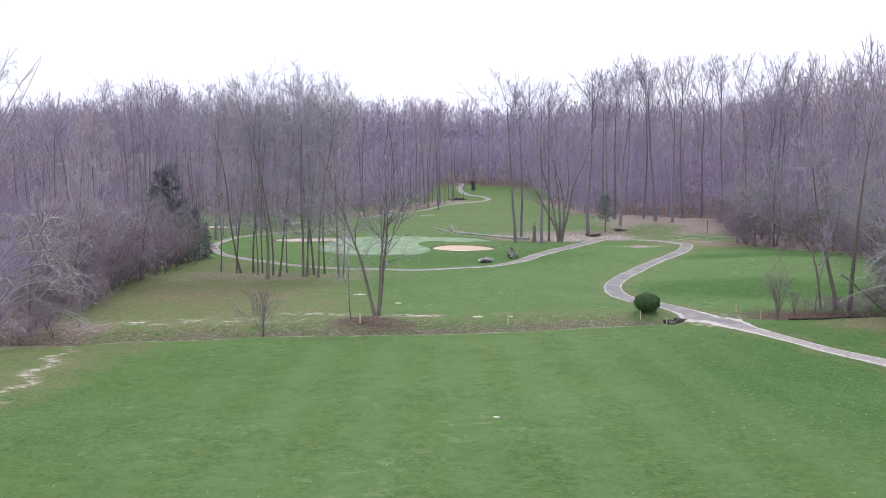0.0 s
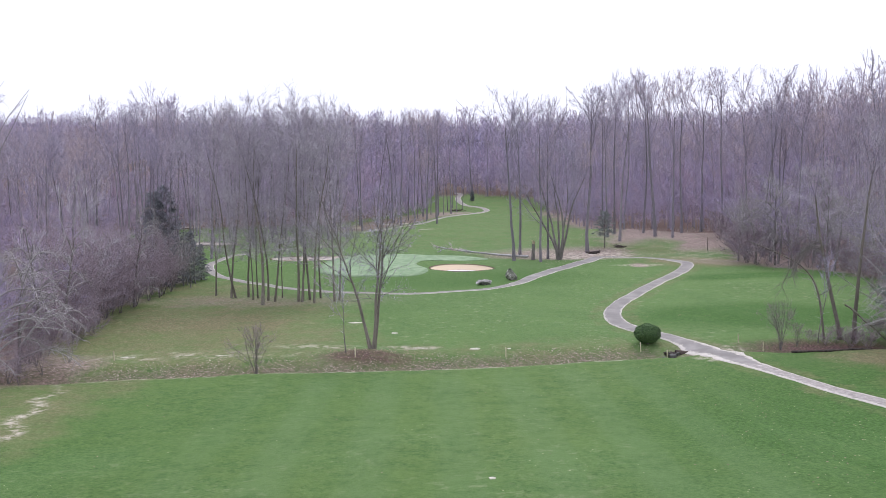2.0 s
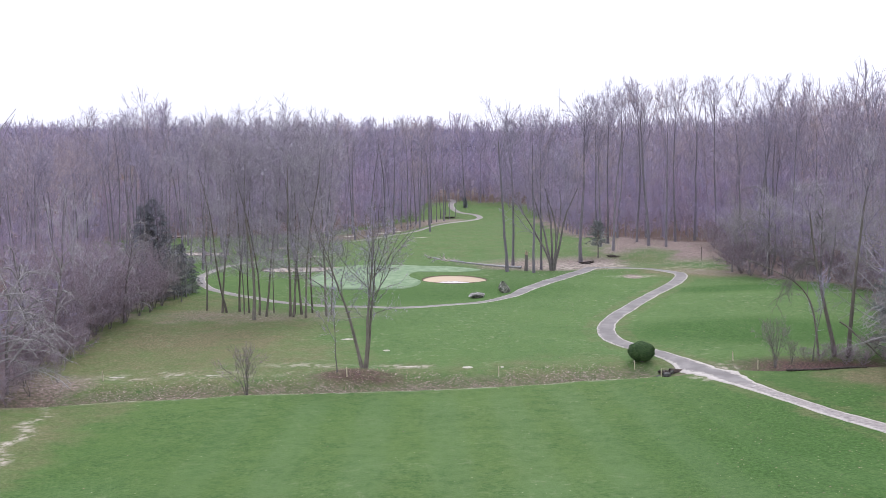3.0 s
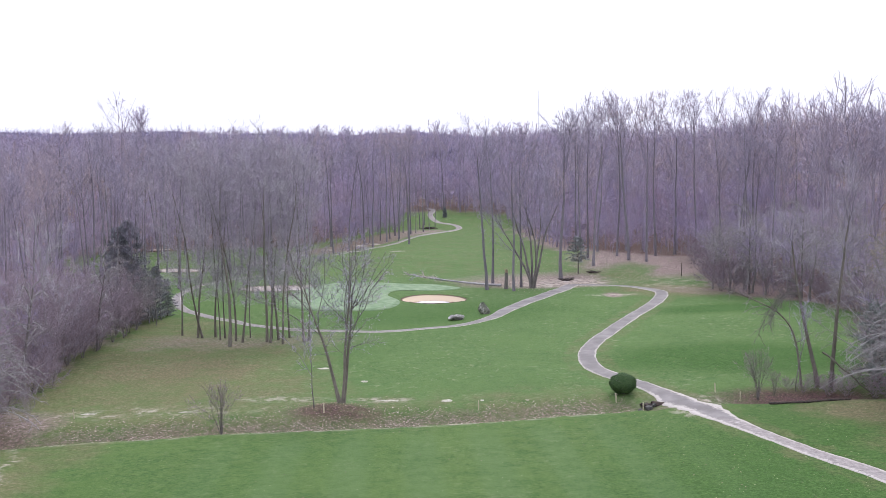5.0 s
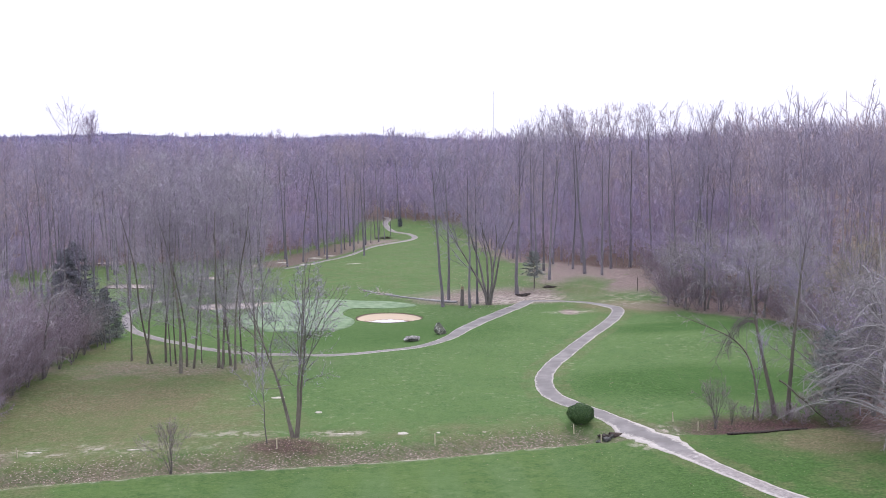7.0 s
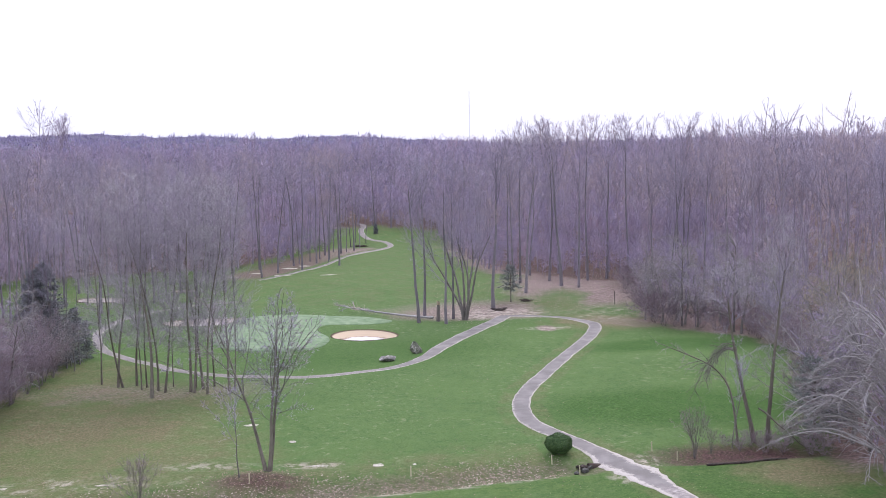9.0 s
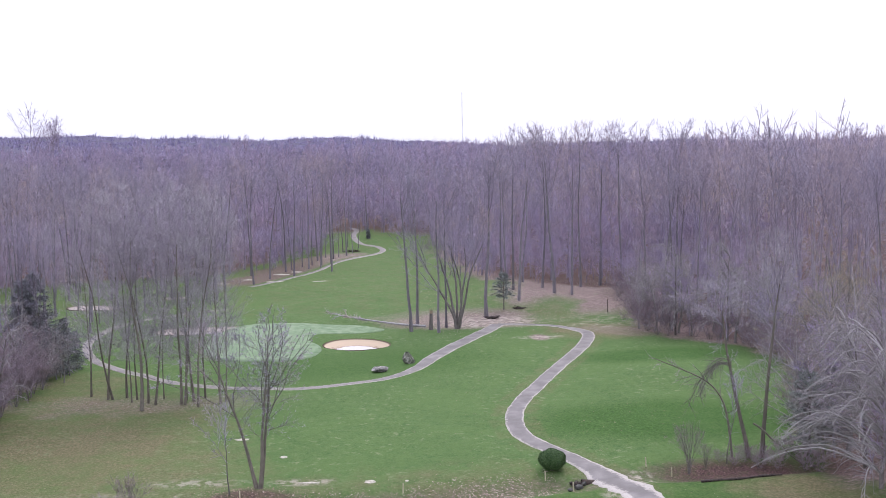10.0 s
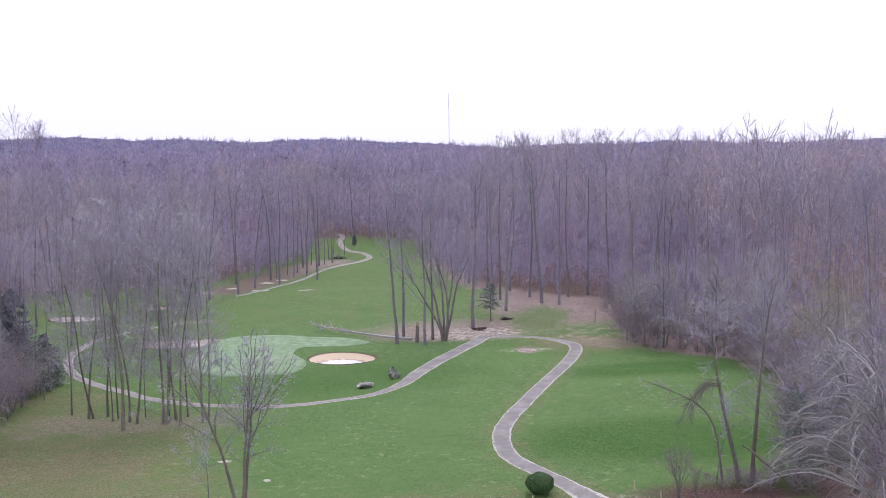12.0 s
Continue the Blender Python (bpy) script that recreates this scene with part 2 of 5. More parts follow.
M_TWIG_RED = twig_material("reddish_twigs", [(0.4, (0.36, 0.29, 0.315)), (0.6, (0.34, 0.29, 0.335))])
M_SPRUCE = needle_material("dark_needles", (0.125, 0.135, 0.145), (0.275, 0.285, 0.30))
M_PINE = needle_material("grey_green_needles", (0.14, 0.16, 0.15), (0.32, 0.345, 0.32))
M_LEAF = needle_material("clipped_shrub_leaves", (0.028, 0.066, 0.020), (0.095, 0.165, 0.055))
M_STONE = plain_material("field_stone", [(0.38, (0.075, 0.078, 0.062)), (0.5, (0.20, 0.19, 0.175)), (0.62, (0.46, 0.44, 0.41))], 2.0, bump=0.08)
M_DEAD = plain_material("split_wood", [(0.3, (0.30, 0.23, 0.16)), (0.7, (0.56, 0.45, 0.33))], 5, stretch=(1, 1, 0.2))
M_STAKE = plain_material("weathered_stake_paint", [(0.38, (0.36, 0.32, 0.21)), (0.6, (0.52, 0.47, 0.33))], 9)
M_FALLEN_PALE = needle_material("dry_fallen_leaves", (0.26, 0.19, 0.155), (0.56, 0.46, 0.39))
M_STRAW = needle_material("straw_flecks", (0.20, 0.23, 0.10), (0.38, 0.38, 0.22))
M_RUST = plain_material("dark_rusted_pipe", [(0.35, (0.035, 0.026, 0.022)), (0.65, (0.10, 0.075, 0.06))], 8)
M_STONE_MOSS = plain_material("mossy_stone", [(0.38, (0.055, 0.065, 0.042)), (0.52, (0.16, 0.165, 0.125)), (0.66, (0.42, 0.41, 0.36))], 2.4, bump=0.08)
M_STONE_DARK = plain_material("dark_wet_stone", [(0.35, (0.035, 0.036, 0.034)), (0.65, (0.14, 0.135, 0.12))], 5, bump=0.04)
M_FALLEN_MIX = needle_material("ditch_leaves", (0.115, 0.065, 0.05), (0.38, 0.28, 0.20))
M_FALLEN = needle_material("fallen_leaves", (0.08, 0.045, 0.036), (0.30, 0.215, 0.15))
M_STEEL = plain_material("galvanised_steel", [(0.3, (0.28, 0.28, 0.30)), (0.7, (0.38, 0.38, 0.40))], 1, 0.5, 0.0)
M_DARKWOOD = plain_material("dark_weathered_wood", [(0.38, (0.028, 0.023, 0.021)), (0.62, (0.10, 0.08, 0.068))], 7)
# canopy colour holds blue distance haze and the dark shade between crowns
M_WOODS = plain_material("hazed_shaded_canopy", [(0.36, (0.070, 0.064, 0.098)), (0.5, (0.090, 0.082, 0.122)), (0.64, (0.115, 0.102, 0.145))], 0.16, bump=1.5, stretch=(1, 0.5, 1))

# ---------------------------------------------------------------- mesh helpers
rng = np.random.default_rng(7)


class Geo:
    """Collects vertices, quads and triangles."""

    def __init__(self):
        self.v, self.q, self.t, self.count = [], [], [], 0

    def add(self, verts, quads=None, tris=None):
        verts = np.asarray(verts, float).reshape(-1, 3)
        if quads is not None and len(quads):
            self.q.append(np.asarray(quads).reshape(-1, 4) + self.count)
        if tris is not None and len(tris):
            self.t.append(np.asarray(tris).reshape(-1, 3) + self.count)
        self.v.append(verts)
        self.count += len(verts)

    def arrays(self):
        v = np.concatenate(self.v) if self.v else np.zeros((0, 3))
        q = np.concatenate(self.q) if self.q else np.zeros((0, 4), int)
        t = np.concatenate(self.t) if self.t else np.zeros((0, 3), int)
        return v, q, t

    def tubes(self, pts, rad, sides):
        """Tapered tubes along m curves of k points."""
        m, k, _ = pts.shape
        tan = np.gradient(pts, axis=1)
        tan /= np.linalg.norm(tan, axis=2, keepdims=True) + 1e-9
        ref = np.where(np.abs(tan[:, :1, 2:3]) > 0.8, np.array([1.0, 0.1, 0]), np.array([0, 0, 1.0]))
        a = np.cross(tan, np.broadcast_to(ref, tan.shape))
        a /= np.linalg.norm(a, axis=2, keepdims=True) + 1e-9
        b = np.cross(tan, a)
        turn = np.arange(sides) * 2 * np.pi / sides
        ring = a[:, :, None] * np.cos(turn)[:, None] + b[:, :, None] * np.sin(turn)[:, None]
        v = pts[:, :, None] + ring * rad[:, :, None, None]
        base = (np.arange(m) * k * sides)[:, None, None] + (np.arange(k - 1) * sides)[None, :, None]
        s, s2 = np.arange(sides)[None, None], ((np.arange(sides) + 1) % sides)[None, None]
        q = np.stack([base + s, base + s2, base + s2 + sides, base + s + sides], -1)
        self.add(v, q)

    def spikes(self, start, way, length, width):
        """Tapering ridged twigs, two faces each."""
        m = len(start)
        way = way / (np.linalg.norm(way, axis=1, keepdims=True) + 1e-9)
        a = np.cross(way, rng.normal(size=(m, 3)))
        a /= np.linalg.norm(a, axis=1, keepdims=True) + 1e-9
        b = np.cross(way, a)
        w = (width * 0.5)[:, None]
        v = np.stack([start + a * w, start + b * w, start - a * w, start + way * length[:, None]], 1)
        o = (np.arange(m) * 4)[:, None, None]
        self.add(v, None, o + np.array([[0, 1, 3], [1, 2, 3]])[None])


def mesh_of(name, v, q, t, material, smooth=True):
    me = bpy.data.meshes.new(name)
    v, q, t = np.asarray(v, np.float32), np.asarray(q, np.int32).reshape(-1, 4), np.asarray(t, np.int32).reshape(-1, 3)
    me.vertices.add(len(v))
    me.vertices.foreach_set("co", v.ravel())
    me.loops.add(q.size + t.size)
    me.loops.foreach_set("vertex_index", np.concatenate([q.ravel(), t.ravel()]))
    me.polygons.add(len(q) + len(t))
    starts = np.concatenate([np.arange(len(q)) * 4, q.size + np.arange(len(t)) * 3])
    me.polygons.foreach_set("loop_start", starts.astype(np.int32))
    me.update(calc_edges=True)
    me.validate()
    me.polygons.foreach_set("use_smooth", np.full(len(me.polygons), smooth))
    me.materials.append(material)
    return me


def geo_mesh(name, geo, material, smooth=True):
    return mesh_of(name, *geo.arrays(), material, smooth)


def put(name, me, parent=None, label=""):
    ob = new(name, me)
    ob.parent = parent
    return tagged(ob, label)


def set_attr(me, name, values):
    a = me.attributes.new(name, "FLOAT", "POINT")
    a.data.foreach_set("value", np.asarray(values, np.float32))


def smooth01(x):
    x = np.clip(x, 0, 1)
    return x * x * (3 - 2 * x)


def curve_through(points, step, closed=False):
    """Points every step metres along a smooth line through the given ones."""
    p = np.asarray(points, float)
    out = []
    n = len(p)
    for i in range(n if closed else n - 1):
        if closed:
            a, b, c, d = p[(i - 1) % n], p[i], p[(i + 1) % n], p[(i + 2) % n]
        else:
            a, b, c, d = p[max(i - 1, 0)], p[i], p[i + 1], p[min(i + 2, n - 1)]
        k = max(2, int(np.linalg.norm(c - b) / step))
        for u in np.arange(k) / k:
            out.append(0.5 * (2 * b + (c - a) * u + (2 * a - 5 * b + 4 * c - d) * u**2 + (3 * b - a - 3 * c + d) * u**3))
    if not closed:
        out.append(p[-1])
    return np.array(out)


# ---------------------------------------------------------------- the lie of the land
# bunkers: centre x, y, half width, half depth, turn in degrees, depth
BUNKERS = [(2.7, 146.4, 4.3, 3.6, 0, 0.55), (-18.6, 161.2, 6.6, 3.2, 8, 0.35), (-38.8, 186.5, 4.4, 2.9, -10, 0.35),
           (-27.4, 195.5, 2.2, 1.6, 0, 0.25), (-52.0, 226.0, 2.6, 2.0, 0, 0.25)]


def bunker_r(b, x, y):
    c, s = math.cos(radians(b[4])), math.sin(radians(b[4]))
    u, w = (x - b[0]) * c + (y - b[1]) * s, -(x - b[0]) * s + (y - b[1]) * c
    return np.hypot(u / b[2], w / b[3])


def ditch_edge(x):
    return np.where(x < 18, 82.9 + 0.14 * x, 85.2 + 0.1 * (x - 25) + 0.3)


def land(x, y, bunkers=True):
    """The height of the ground."""
    x, y = np.asarray(x, float), np.asarray(y, float)
    right = smooth01((x - 14) / 10)
    e = ditch_edge(x)
    level = smooth01((x - 15) / 11)
    near = np.clip(-0.2 + 0.55 * right + (e - y) * 0.058 * (1 - level) + 0.22 * level * smooth01((e - y) / 8), -9, 2.7)
    past = 0.0 + 0.35 * right * smooth01((130 - y) / 30)
    z = np.where(y < e, near, past)
    pipe = 1 - 0.85 * np.exp(-(((x - 21.5) / 2.2) ** 2))
    dip = np.exp(-(((y - e - 1.9) / 1.9) ** 2)) * 0.62 * pipe
    z = np.where(y < e, near, past + (near - past) * smooth01(1 - (y - e) / 4.5)) - dip * smooth01((y - e + 0.6) / 1.0)
    z = z + 0.85 * np.exp(-(((x - 38) / 11) ** 2) - (((y - 124) / 11) ** 2))
    z = z + 2.8 * smooth01((y - 268) / 40) + 0.9 * smooth01((y - 165) / 20) * smooth01((x - 18) / 10) * smooth01((215 - y) / 20)
    z = z + 7 * smooth01((y - 330) / 120) * smooth01((-30 - x) / 60) * smooth01((900 - y) / 200)
    z = z + 0.4 * np.exp(-(((x + 5.6) / 2.6) ** 2) - (((y - 87.2) / 1.5) ** 2))
    z = z + 0.25 * np.exp(-(((x + 6) / 12) ** 2) - (((y - 152) / 12) ** 2))
    z = z + 0.10 * np.sin(x * 0.21 + 1.3) * np.sin(y * 0.13) + 0.05 * np.sin(x * 0.63) * np.sin(y * 0.51 + 2)
    if bunkers:
        for b in BUNKERS:
            r = bunker_r(b, x, y)
            z = z - (b[5] + 0.6) * smooth01((1.0 - r) / 0.12)
    return z


def bumpy(x, y, s, seed=0.0):
    """Cheap smooth noise from -1 to 1."""
    a = np.sin(x * s + seed) * np.cos(y * s * 1.1 - seed * 2) + np.sin(x * s * 2.3 - y * s * 1.7 + seed * 3) * 0.6
    return (a + np.sin(y * s * 3.1 + x * s * 2.9 + seed) * 0.4) / 2.0


# edges of the woods, as lines x(y)
LEFT_Y, LEFT_X = [0, 60, 80, 90, 108, 123, 136, 150, 158, 215, 232, 262, 300, 312, 400], [-34, -33, -31, -31, -32.5, -32.5, -31, -36, -60, -58, -14, -5, -2, 60, 60]
RIGHT_Y, RIGHT_X = [0, 60, 75, 88, 95, 110, 128, 137, 144, 150, 186, 189, 196, 215, 290, 312, 400], [40, 39, 38.5, 38, 40, 46, 52, 50, 45, 41, 47.5, 38, 32, 26, 22, -10, -60]


def left_wood(x, y):
    return np.interp(y, LEFT_Y, LEFT_X) - x


def right_wood(x, y):
    return x - np.interp(y, RIGHT_Y, RIGHT_X)


PATH_A = [(33.0, 48), (31.4, 54), (29.4, 60), (28.3, 63.5), (27.0, 67.0), (26.0, 69.5), (24.8, 72.4), (23.6, 75.5), (22.6, 79.2), (21.9, 82.8), (21.0, 86.4), (19.6, 91.0), (18.0, 95.6), (16.4, 101.5), (16.9, 107.8), (18.5, 113.2), (22.0, 121.0),
          (27.2, 132.8), (31.2, 142.0), (33.2, 148.0), (33.2, 151.8), (30.8, 155.6), (27.0, 158.3), (22.8, 159.2)]
PATH_B = [(22.8, 159.2), (20.6, 154.8), (16.2, 146.3), (12.2, 137.6), (9.4, 130.8), (6.5, 126.7), (2.4, 124.2), (-1.6, 122.9), (-6.0, 122.4), (-13.8, 124.7), (-18.9, 128.6), (-21.6, 132.0),
          (-25.3, 136.2), (-29.2, 142.3), (-31.6, 149.5), (-32.4, 156.5), (-31.3, 165.9), (-27.7, 173.4), (-23.7, 177.4), (-17, 180.5)]
PATH_C = [(-16.0, 209.0), (-12.6, 214.0), (-10.1, 218.4), (-4.8, 230.3), (0.2, 248.0), (5.0, 257.6), (8.8, 264.3), (10.9, 271.5), (9.8, 277.8), (5.5, 284.0), (4.0, 294.0), (5.0, 303.0), (3.4, 312.0)]


def near_line(points, x, y):
    """Distance to a line of points."""
    p = curve_through(points, 2.0)
    best = np.full(np.shape(x), 1e9)
    for a, b in zip(p[:-1], p[1:]):
        d = b - a
        u = np.clip(((x - a[0]) * d[0] + (y - a[1]) * d[1]) / (d @ d), 0, 1)
        best = np.minimum(best, np.hypot(x - a[0] - u * d[0], y - a[1] - u * d[1]))
    return best


def blob(x, y, cx, cy, rx, ry, soft=0.5):
    r = np.hypot((x - cx) / rx, (y - cy) / ry)
    return smooth01((1 + soft - r) / (2 * soft))


def steps(lo, hi, fine, outer, grow):
    a = list(np.arange(lo, hi + 1e-6, fine))
    s = fine
    while a[-1] < outer[1]:
        s *= grow
        a.append(a[-1] + s)
    s = fine
    while a[0] > outer[0]:
        s *= grow
        a.insert(0, a[0] - s)
    return np.array(a)


def ground():
    gx, gy = steps(-40, 52, 0.5, (-2500, 2500), 1.12), steps(32, 172, 0.5, (-600, 4300), 1.045)
    X, Y = np.meshgrid(gx, gy)
    x, y = X.ravel(), Y.ravel()
    z = land(x, y)
    nx, ny = len(gx), len(gy)
    i = (np.arange(ny - 1)[:, None] * nx + np.arange(nx - 1)[None]).ravel()
    me = mesh_of("ground", np.stack([x, y, z], 1), np.stack([i, i + 1, i + nx + 1, i + nx], 1), [], M_TURF)
    wl_, wr_ = left_wood(x, y), right_wood(x, y)
    rough = bumpy(x, y, 0.35, 1.0) * 2.2 + bumpy(x, y, 0.9, 4.0)
    litter = np.maximum(smooth01((wl_ + 1.5 - 7 * smooth01((y - 185) / 20) + rough) / 5), smooth01((wr_ + 2.5 - 8 * smooth01((y - 262) / 20) + rough) / 5))
    e = ditch_edge(x)
    d = y - e
    litter = np.maximum(litter, np.exp(-(((d - 2.2) / 1.7) ** 2)) * np.where(x < 14, 0.47, 0.4) * smooth01((y - e - 0.2) / 0.5))
    litter = np.maximum(litter, 0.8 * blob(x + rough * 0.3, y, -6.0, 86.4, 3.6, 1.2, 0.5))
    litter = np.maximum(litter, 0.75 * blob(x + rough * 0.4, y, -30.5, 83, 4.5, 5, 0.4))
    litter = np.maximum(litter, 0.95 * blob(x + rough * 0.3, y, 31.4, 88.2, 7.0, 2.3))
    litter = np.maximum(litter, 0.42 * blob(x + rough, y + rough, -19, 117.5, 12, 3.6, 0.8))
    litter = np.maximum(litter, 0.85 * blob(x + rough, y, 19, 164, 12, 9) * smooth01((y - 155) / 4))
    litter = np.maximum(litter, 0.95 * blob(x + rough, y, 40, 184, 13, 17, 0.35))
    beside = np.interp(y, [209, 214, 218.4, 230.3, 248, 257.6, 264.3], [-16, -12.6, -10.1, -4.8, 0.2, 5.0, 8.8]) - 0.9 - x
    litter = np.maximum(litter, 0.85 * smooth01(beside / 2) * smooth01((14 + rough - beside) / 5) * smooth01((y - 207) / 8) * smooth01((272 - y) / 8))
    litter = np.maximum(litter, 0.95 * blob(x, y, 26.7, 148.2, 1.2, 1.9))
    litter = np.maximum(litter, 0.42 * blob(x + rough, y + 0.35 * (x - 42), 42, 150, 9, 4.0, 0.5))
    dry = 0.64 * blob(x, y, -21, 94, 14, 11, 0.5) + 0.62 * blob(x, y, -23, 110, 13, 10, 0.5) + 0.5 * blob(x, y, -27, 127, 6, 8, 0.5)
    dry = np.maximum(dry, 0.32 * np.exp(-(((d - 5) / 4.0) ** 2)) * (x < 16) * (d > 0))
    dry = np.maximum(dry, 0.8 * blob(x, y, 36, 152, 8, 6) + 0.35 * blob(x, y, 30, 168, 8, 9))
    dry = np.maximum(dry, 0.26 * smooth01((x - 25) / 8) * smooth01((86 - y) / 5))
    dry = np.maximum(dry, 0.45 * smooth01((-18 - x) / 6) * (y < e))
    dry = np.maximum(dry, np.where(near_line(PATH_A, x, y) < 2.2, 0.25, 0))
    # far turf dulled with distance: haze put into the dry mask
    dry = np.maximum(dry, 0.17 * smooth01((y - 158) / 25) * (1 - 0.5 * smooth01((y - 330) / 20)))
    dry = np.clip(np.maximum(dry, 0.95 * blob(x + rough * 0.5, y, 33.6, 82.4, 4.5, 3.6, 0.5)), 0, 1)
    # darker, deeper green over the mound, the near sides and before the green
    deep_green = 1.2 * blob(x, y, 31, 103, 12, 7, 0.5) + 1.1 * blob(x, y, 38, 132, 10, 5, 0.5) - 0.3 * blob(x, y, 31, 117, 10, 4) + 0.25 * blob(x, y, -13, 72, 12, 9) + 1.0 * blob(x, y, 27, 56, 15, 24, 0.6) + 0.4 * blob(x, y, -22, 50, 9, 14, 0.6)
    deep_green = np.clip(deep_green + 0.7 * blob(x, y, 2, 135, 16, 8, 0.6) + 0.25 * bumpy(x, y, 0.08, 2.0), 0, 1)
    turned = x + (y - 60) * 0.02
    stripe = smooth01(0.5 + 0.9 * np.sin(turned * 2 * np.pi / 4.4)) * smooth01((e - y) / 6) * smooth01((20 - np.abs(x - 2)) / 10)
    bare = np.maximum(0.9 * blob(x + (y - 60) * 0.17 + 0.5 * np.sin(y * 0.9), y, -23.4, 66, 0.42, 11.0, 0.5), 0.7 * blob(x, y, -20, 87.2, 8, 1.6, 0.5) * smooth01(0.4 + bumpy(x, y, 1.3, 3.0)))
    bare = np.maximum(bare, 0.6 * blob(x, y, -2.2, 90.0, 2.6, 0.8, 0.4))
    bare = np.maximum(bare, 0.9 * blob(x, y, 22.5, 162, 7, 4.5, 0.5))
    bare = np.maximum(bare, 0.9 * np.exp(-(((d + 0.3) / 0.40) ** 2)) * (x > -28) * (x < 16))
    bare = np.maximum(bare, 0.55 * blob(x, y, 26.7, 148.3, 3.2, 1.3, 0.4))
    bare = np.maximum(bare, 0.5 * blob(x, y, -10, 90.5, 3.5, 0.9, 0.5))
    bare = np.maximum(bare, 0.5 * blob(x, y, 38, 159, 7, 6, 0.6) * smooth01(0.5 + bumpy(x, y, 1.0, 5.0)))
    bare = np.maximum(bare, 0.6 * blob(x, y, 20.2, 82.8, 0.8, 1.5, 0.6))
    bare = np.maximum(bare, 0.8 * blob(x, y, 23.4, 87.0, 0.9, 1.8, 0.4))
    green_tongue = blob(x + rough * 0.6, y, 32.4 + (y - 168) * 0.2, 169, 4.2, 12, 0.35)
    litter, bare = litter * (1 - 0.85 * green_tongue), bare * (1 - 0.6 * green_tongue)
    # woods term paints in shade under the trees, the rest is dark red litter
    red_and_shade = np.maximum(0.85 * smooth01((np.maximum(wl_, wr_) - 2 + rough) / 6), 0.5 * np.exp(-(((d - 2.2) / 2.0) ** 2)))
    red_and_shade = np.maximum(red_and_shade, np.maximum(0.9 * blob(x, y, -5.6, 86.9, 4.5, 2.2), 0.95 * blob(x, y, 32, 88.4, 9.5, 4.0)))
    red_and_shade = np.maximum(red_and_shade, 0.6 * blob(x, y, -15, 232, 14, 36))
    red_and_shade = red_and_shade * (1 - 0.7 * blob(x, y, 38, 172, 11, 12, 0.3)) * (1 - 0.8 * blob(x, y, 42, 150, 12, 6, 0.4))
    pale = 0.46 * smooth01(d / 8) * (1 - deep_green) * (1 - 0.5 * smooth01((x + 8) / -14)) + 0.15 + 0.3 * smooth01((64 - y) / 10) * smooth01(bumpy(x, y, 0.22, 6.0) + 0.35)
    for name, values in (("pale", pale), ("litter", litter), ("red_and_shade", red_and_shade), ("dry", dry), ("deep_green", deep_green), ("stripe", stripe), ("bare", bare)):
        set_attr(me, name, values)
    return tagged(new("ground", me), "rolling spring turf with leaf litter under bare trees", "ground", kind="structure")


ground()


def cart_path(points, half, worn, label):
    c = curve_through(points, 0.6)
    tan = np.gradient(c, axis=0)
    tan /= np.linalg.norm(tan, axis=1, keepdims=True)
    nor = np.stack([-tan[:, 1], tan[:, 0]], 1)
    s = np.arange(len(c)) * 0.6
    cols = np.array([-1.06, -1.0, -0.75, -0.4, 0, 0.4, 0.75, 1.0, 1.06])
    lift = np.array([-0.12, 0.03, 0.05, 0.065, 0.07, 0.065, 0.05, 0.03, -0.12])
    wide = half(c[:, 0], c[:, 1])
    torn = 0.05 + 0.10 * np.exp(-(((c[:, 1] - 84.5) / 5) ** 2))
    ragged = 1 + torn * (np.sin(s * 1.7) * np.sin(s * 0.43 + 1) + 0.6 * np.sin(s * 3.9))
    ragged2 = 1 + torn * (np.sin(s * 1.3 + 2) * np.sin(s * 0.61) + 0.6 * np.sin(s * 3.3 + 1))
    off = cols[None] * wide[:, None] * np.where(cols[None] < 0, ragged[:, None], ragged2[:, None])
    P = c[:, None] + nor[:, None] * off[:, :, None]
    z = land(P[..., 0], P[..., 1], False) + lift[None]
    v = np.concatenate([P, z[..., None]], 2).reshape(-1, 3)
    n, k = len(c), len(cols)
    i = (np.arange(n - 1)[:, None] * k + np.arange(k - 1)[None]).ravel()
    me = mesh_of("cart_path", v, np.stack([i, i + k, i + k + 1, i + 1], 1), [], M_PATH)
    set_attr(me, "side", np.tile(np.abs(cols), n))
    set_attr(me, "crumble", np.repeat(np.exp(-(((c[:, 1] - 84.8) / 4.6) ** 2)) + 0.4 * smooth01((83 - c[:, 1]) / 5), k))
    set_attr(me, "worn", np.repeat(worn(c[:, 0], c[:, 1]), k))
    return tagged(new("cart_path", me), label, "path", kind="structure")


cart_path(PATH_A, lambda x, y: 0.85 - 0.07 * smooth01((82 - y) / 4) + 0.62 * np.exp(-(((y - 84.5) / 4.0) ** 2)) - 0.25 * smooth01((y - 152) / 4), lambda x, y: 0.16 * np.exp(-(((y - 85) / 5) ** 2)) + 0.46 * smooth01((81.5 - y) / 3) + 0.08, "cracked grey asphalt cart path with pale worn edges")
cart_path(PATH_B, lambda x, y: 0.58 + 0.42 * smooth01((x - 6) / 7), lambda x, y: 0.15 + 0.25 * (x < 4), "narrow grey cart path curving round the green")
cart_path(PATH_C, lambda x, y: 0.45 + 0.25 * smooth01((y - 245) / 12), lambda x, y: 0.5 * smooth01((y - 240) / 15), "pale distant cart path along the fairway")


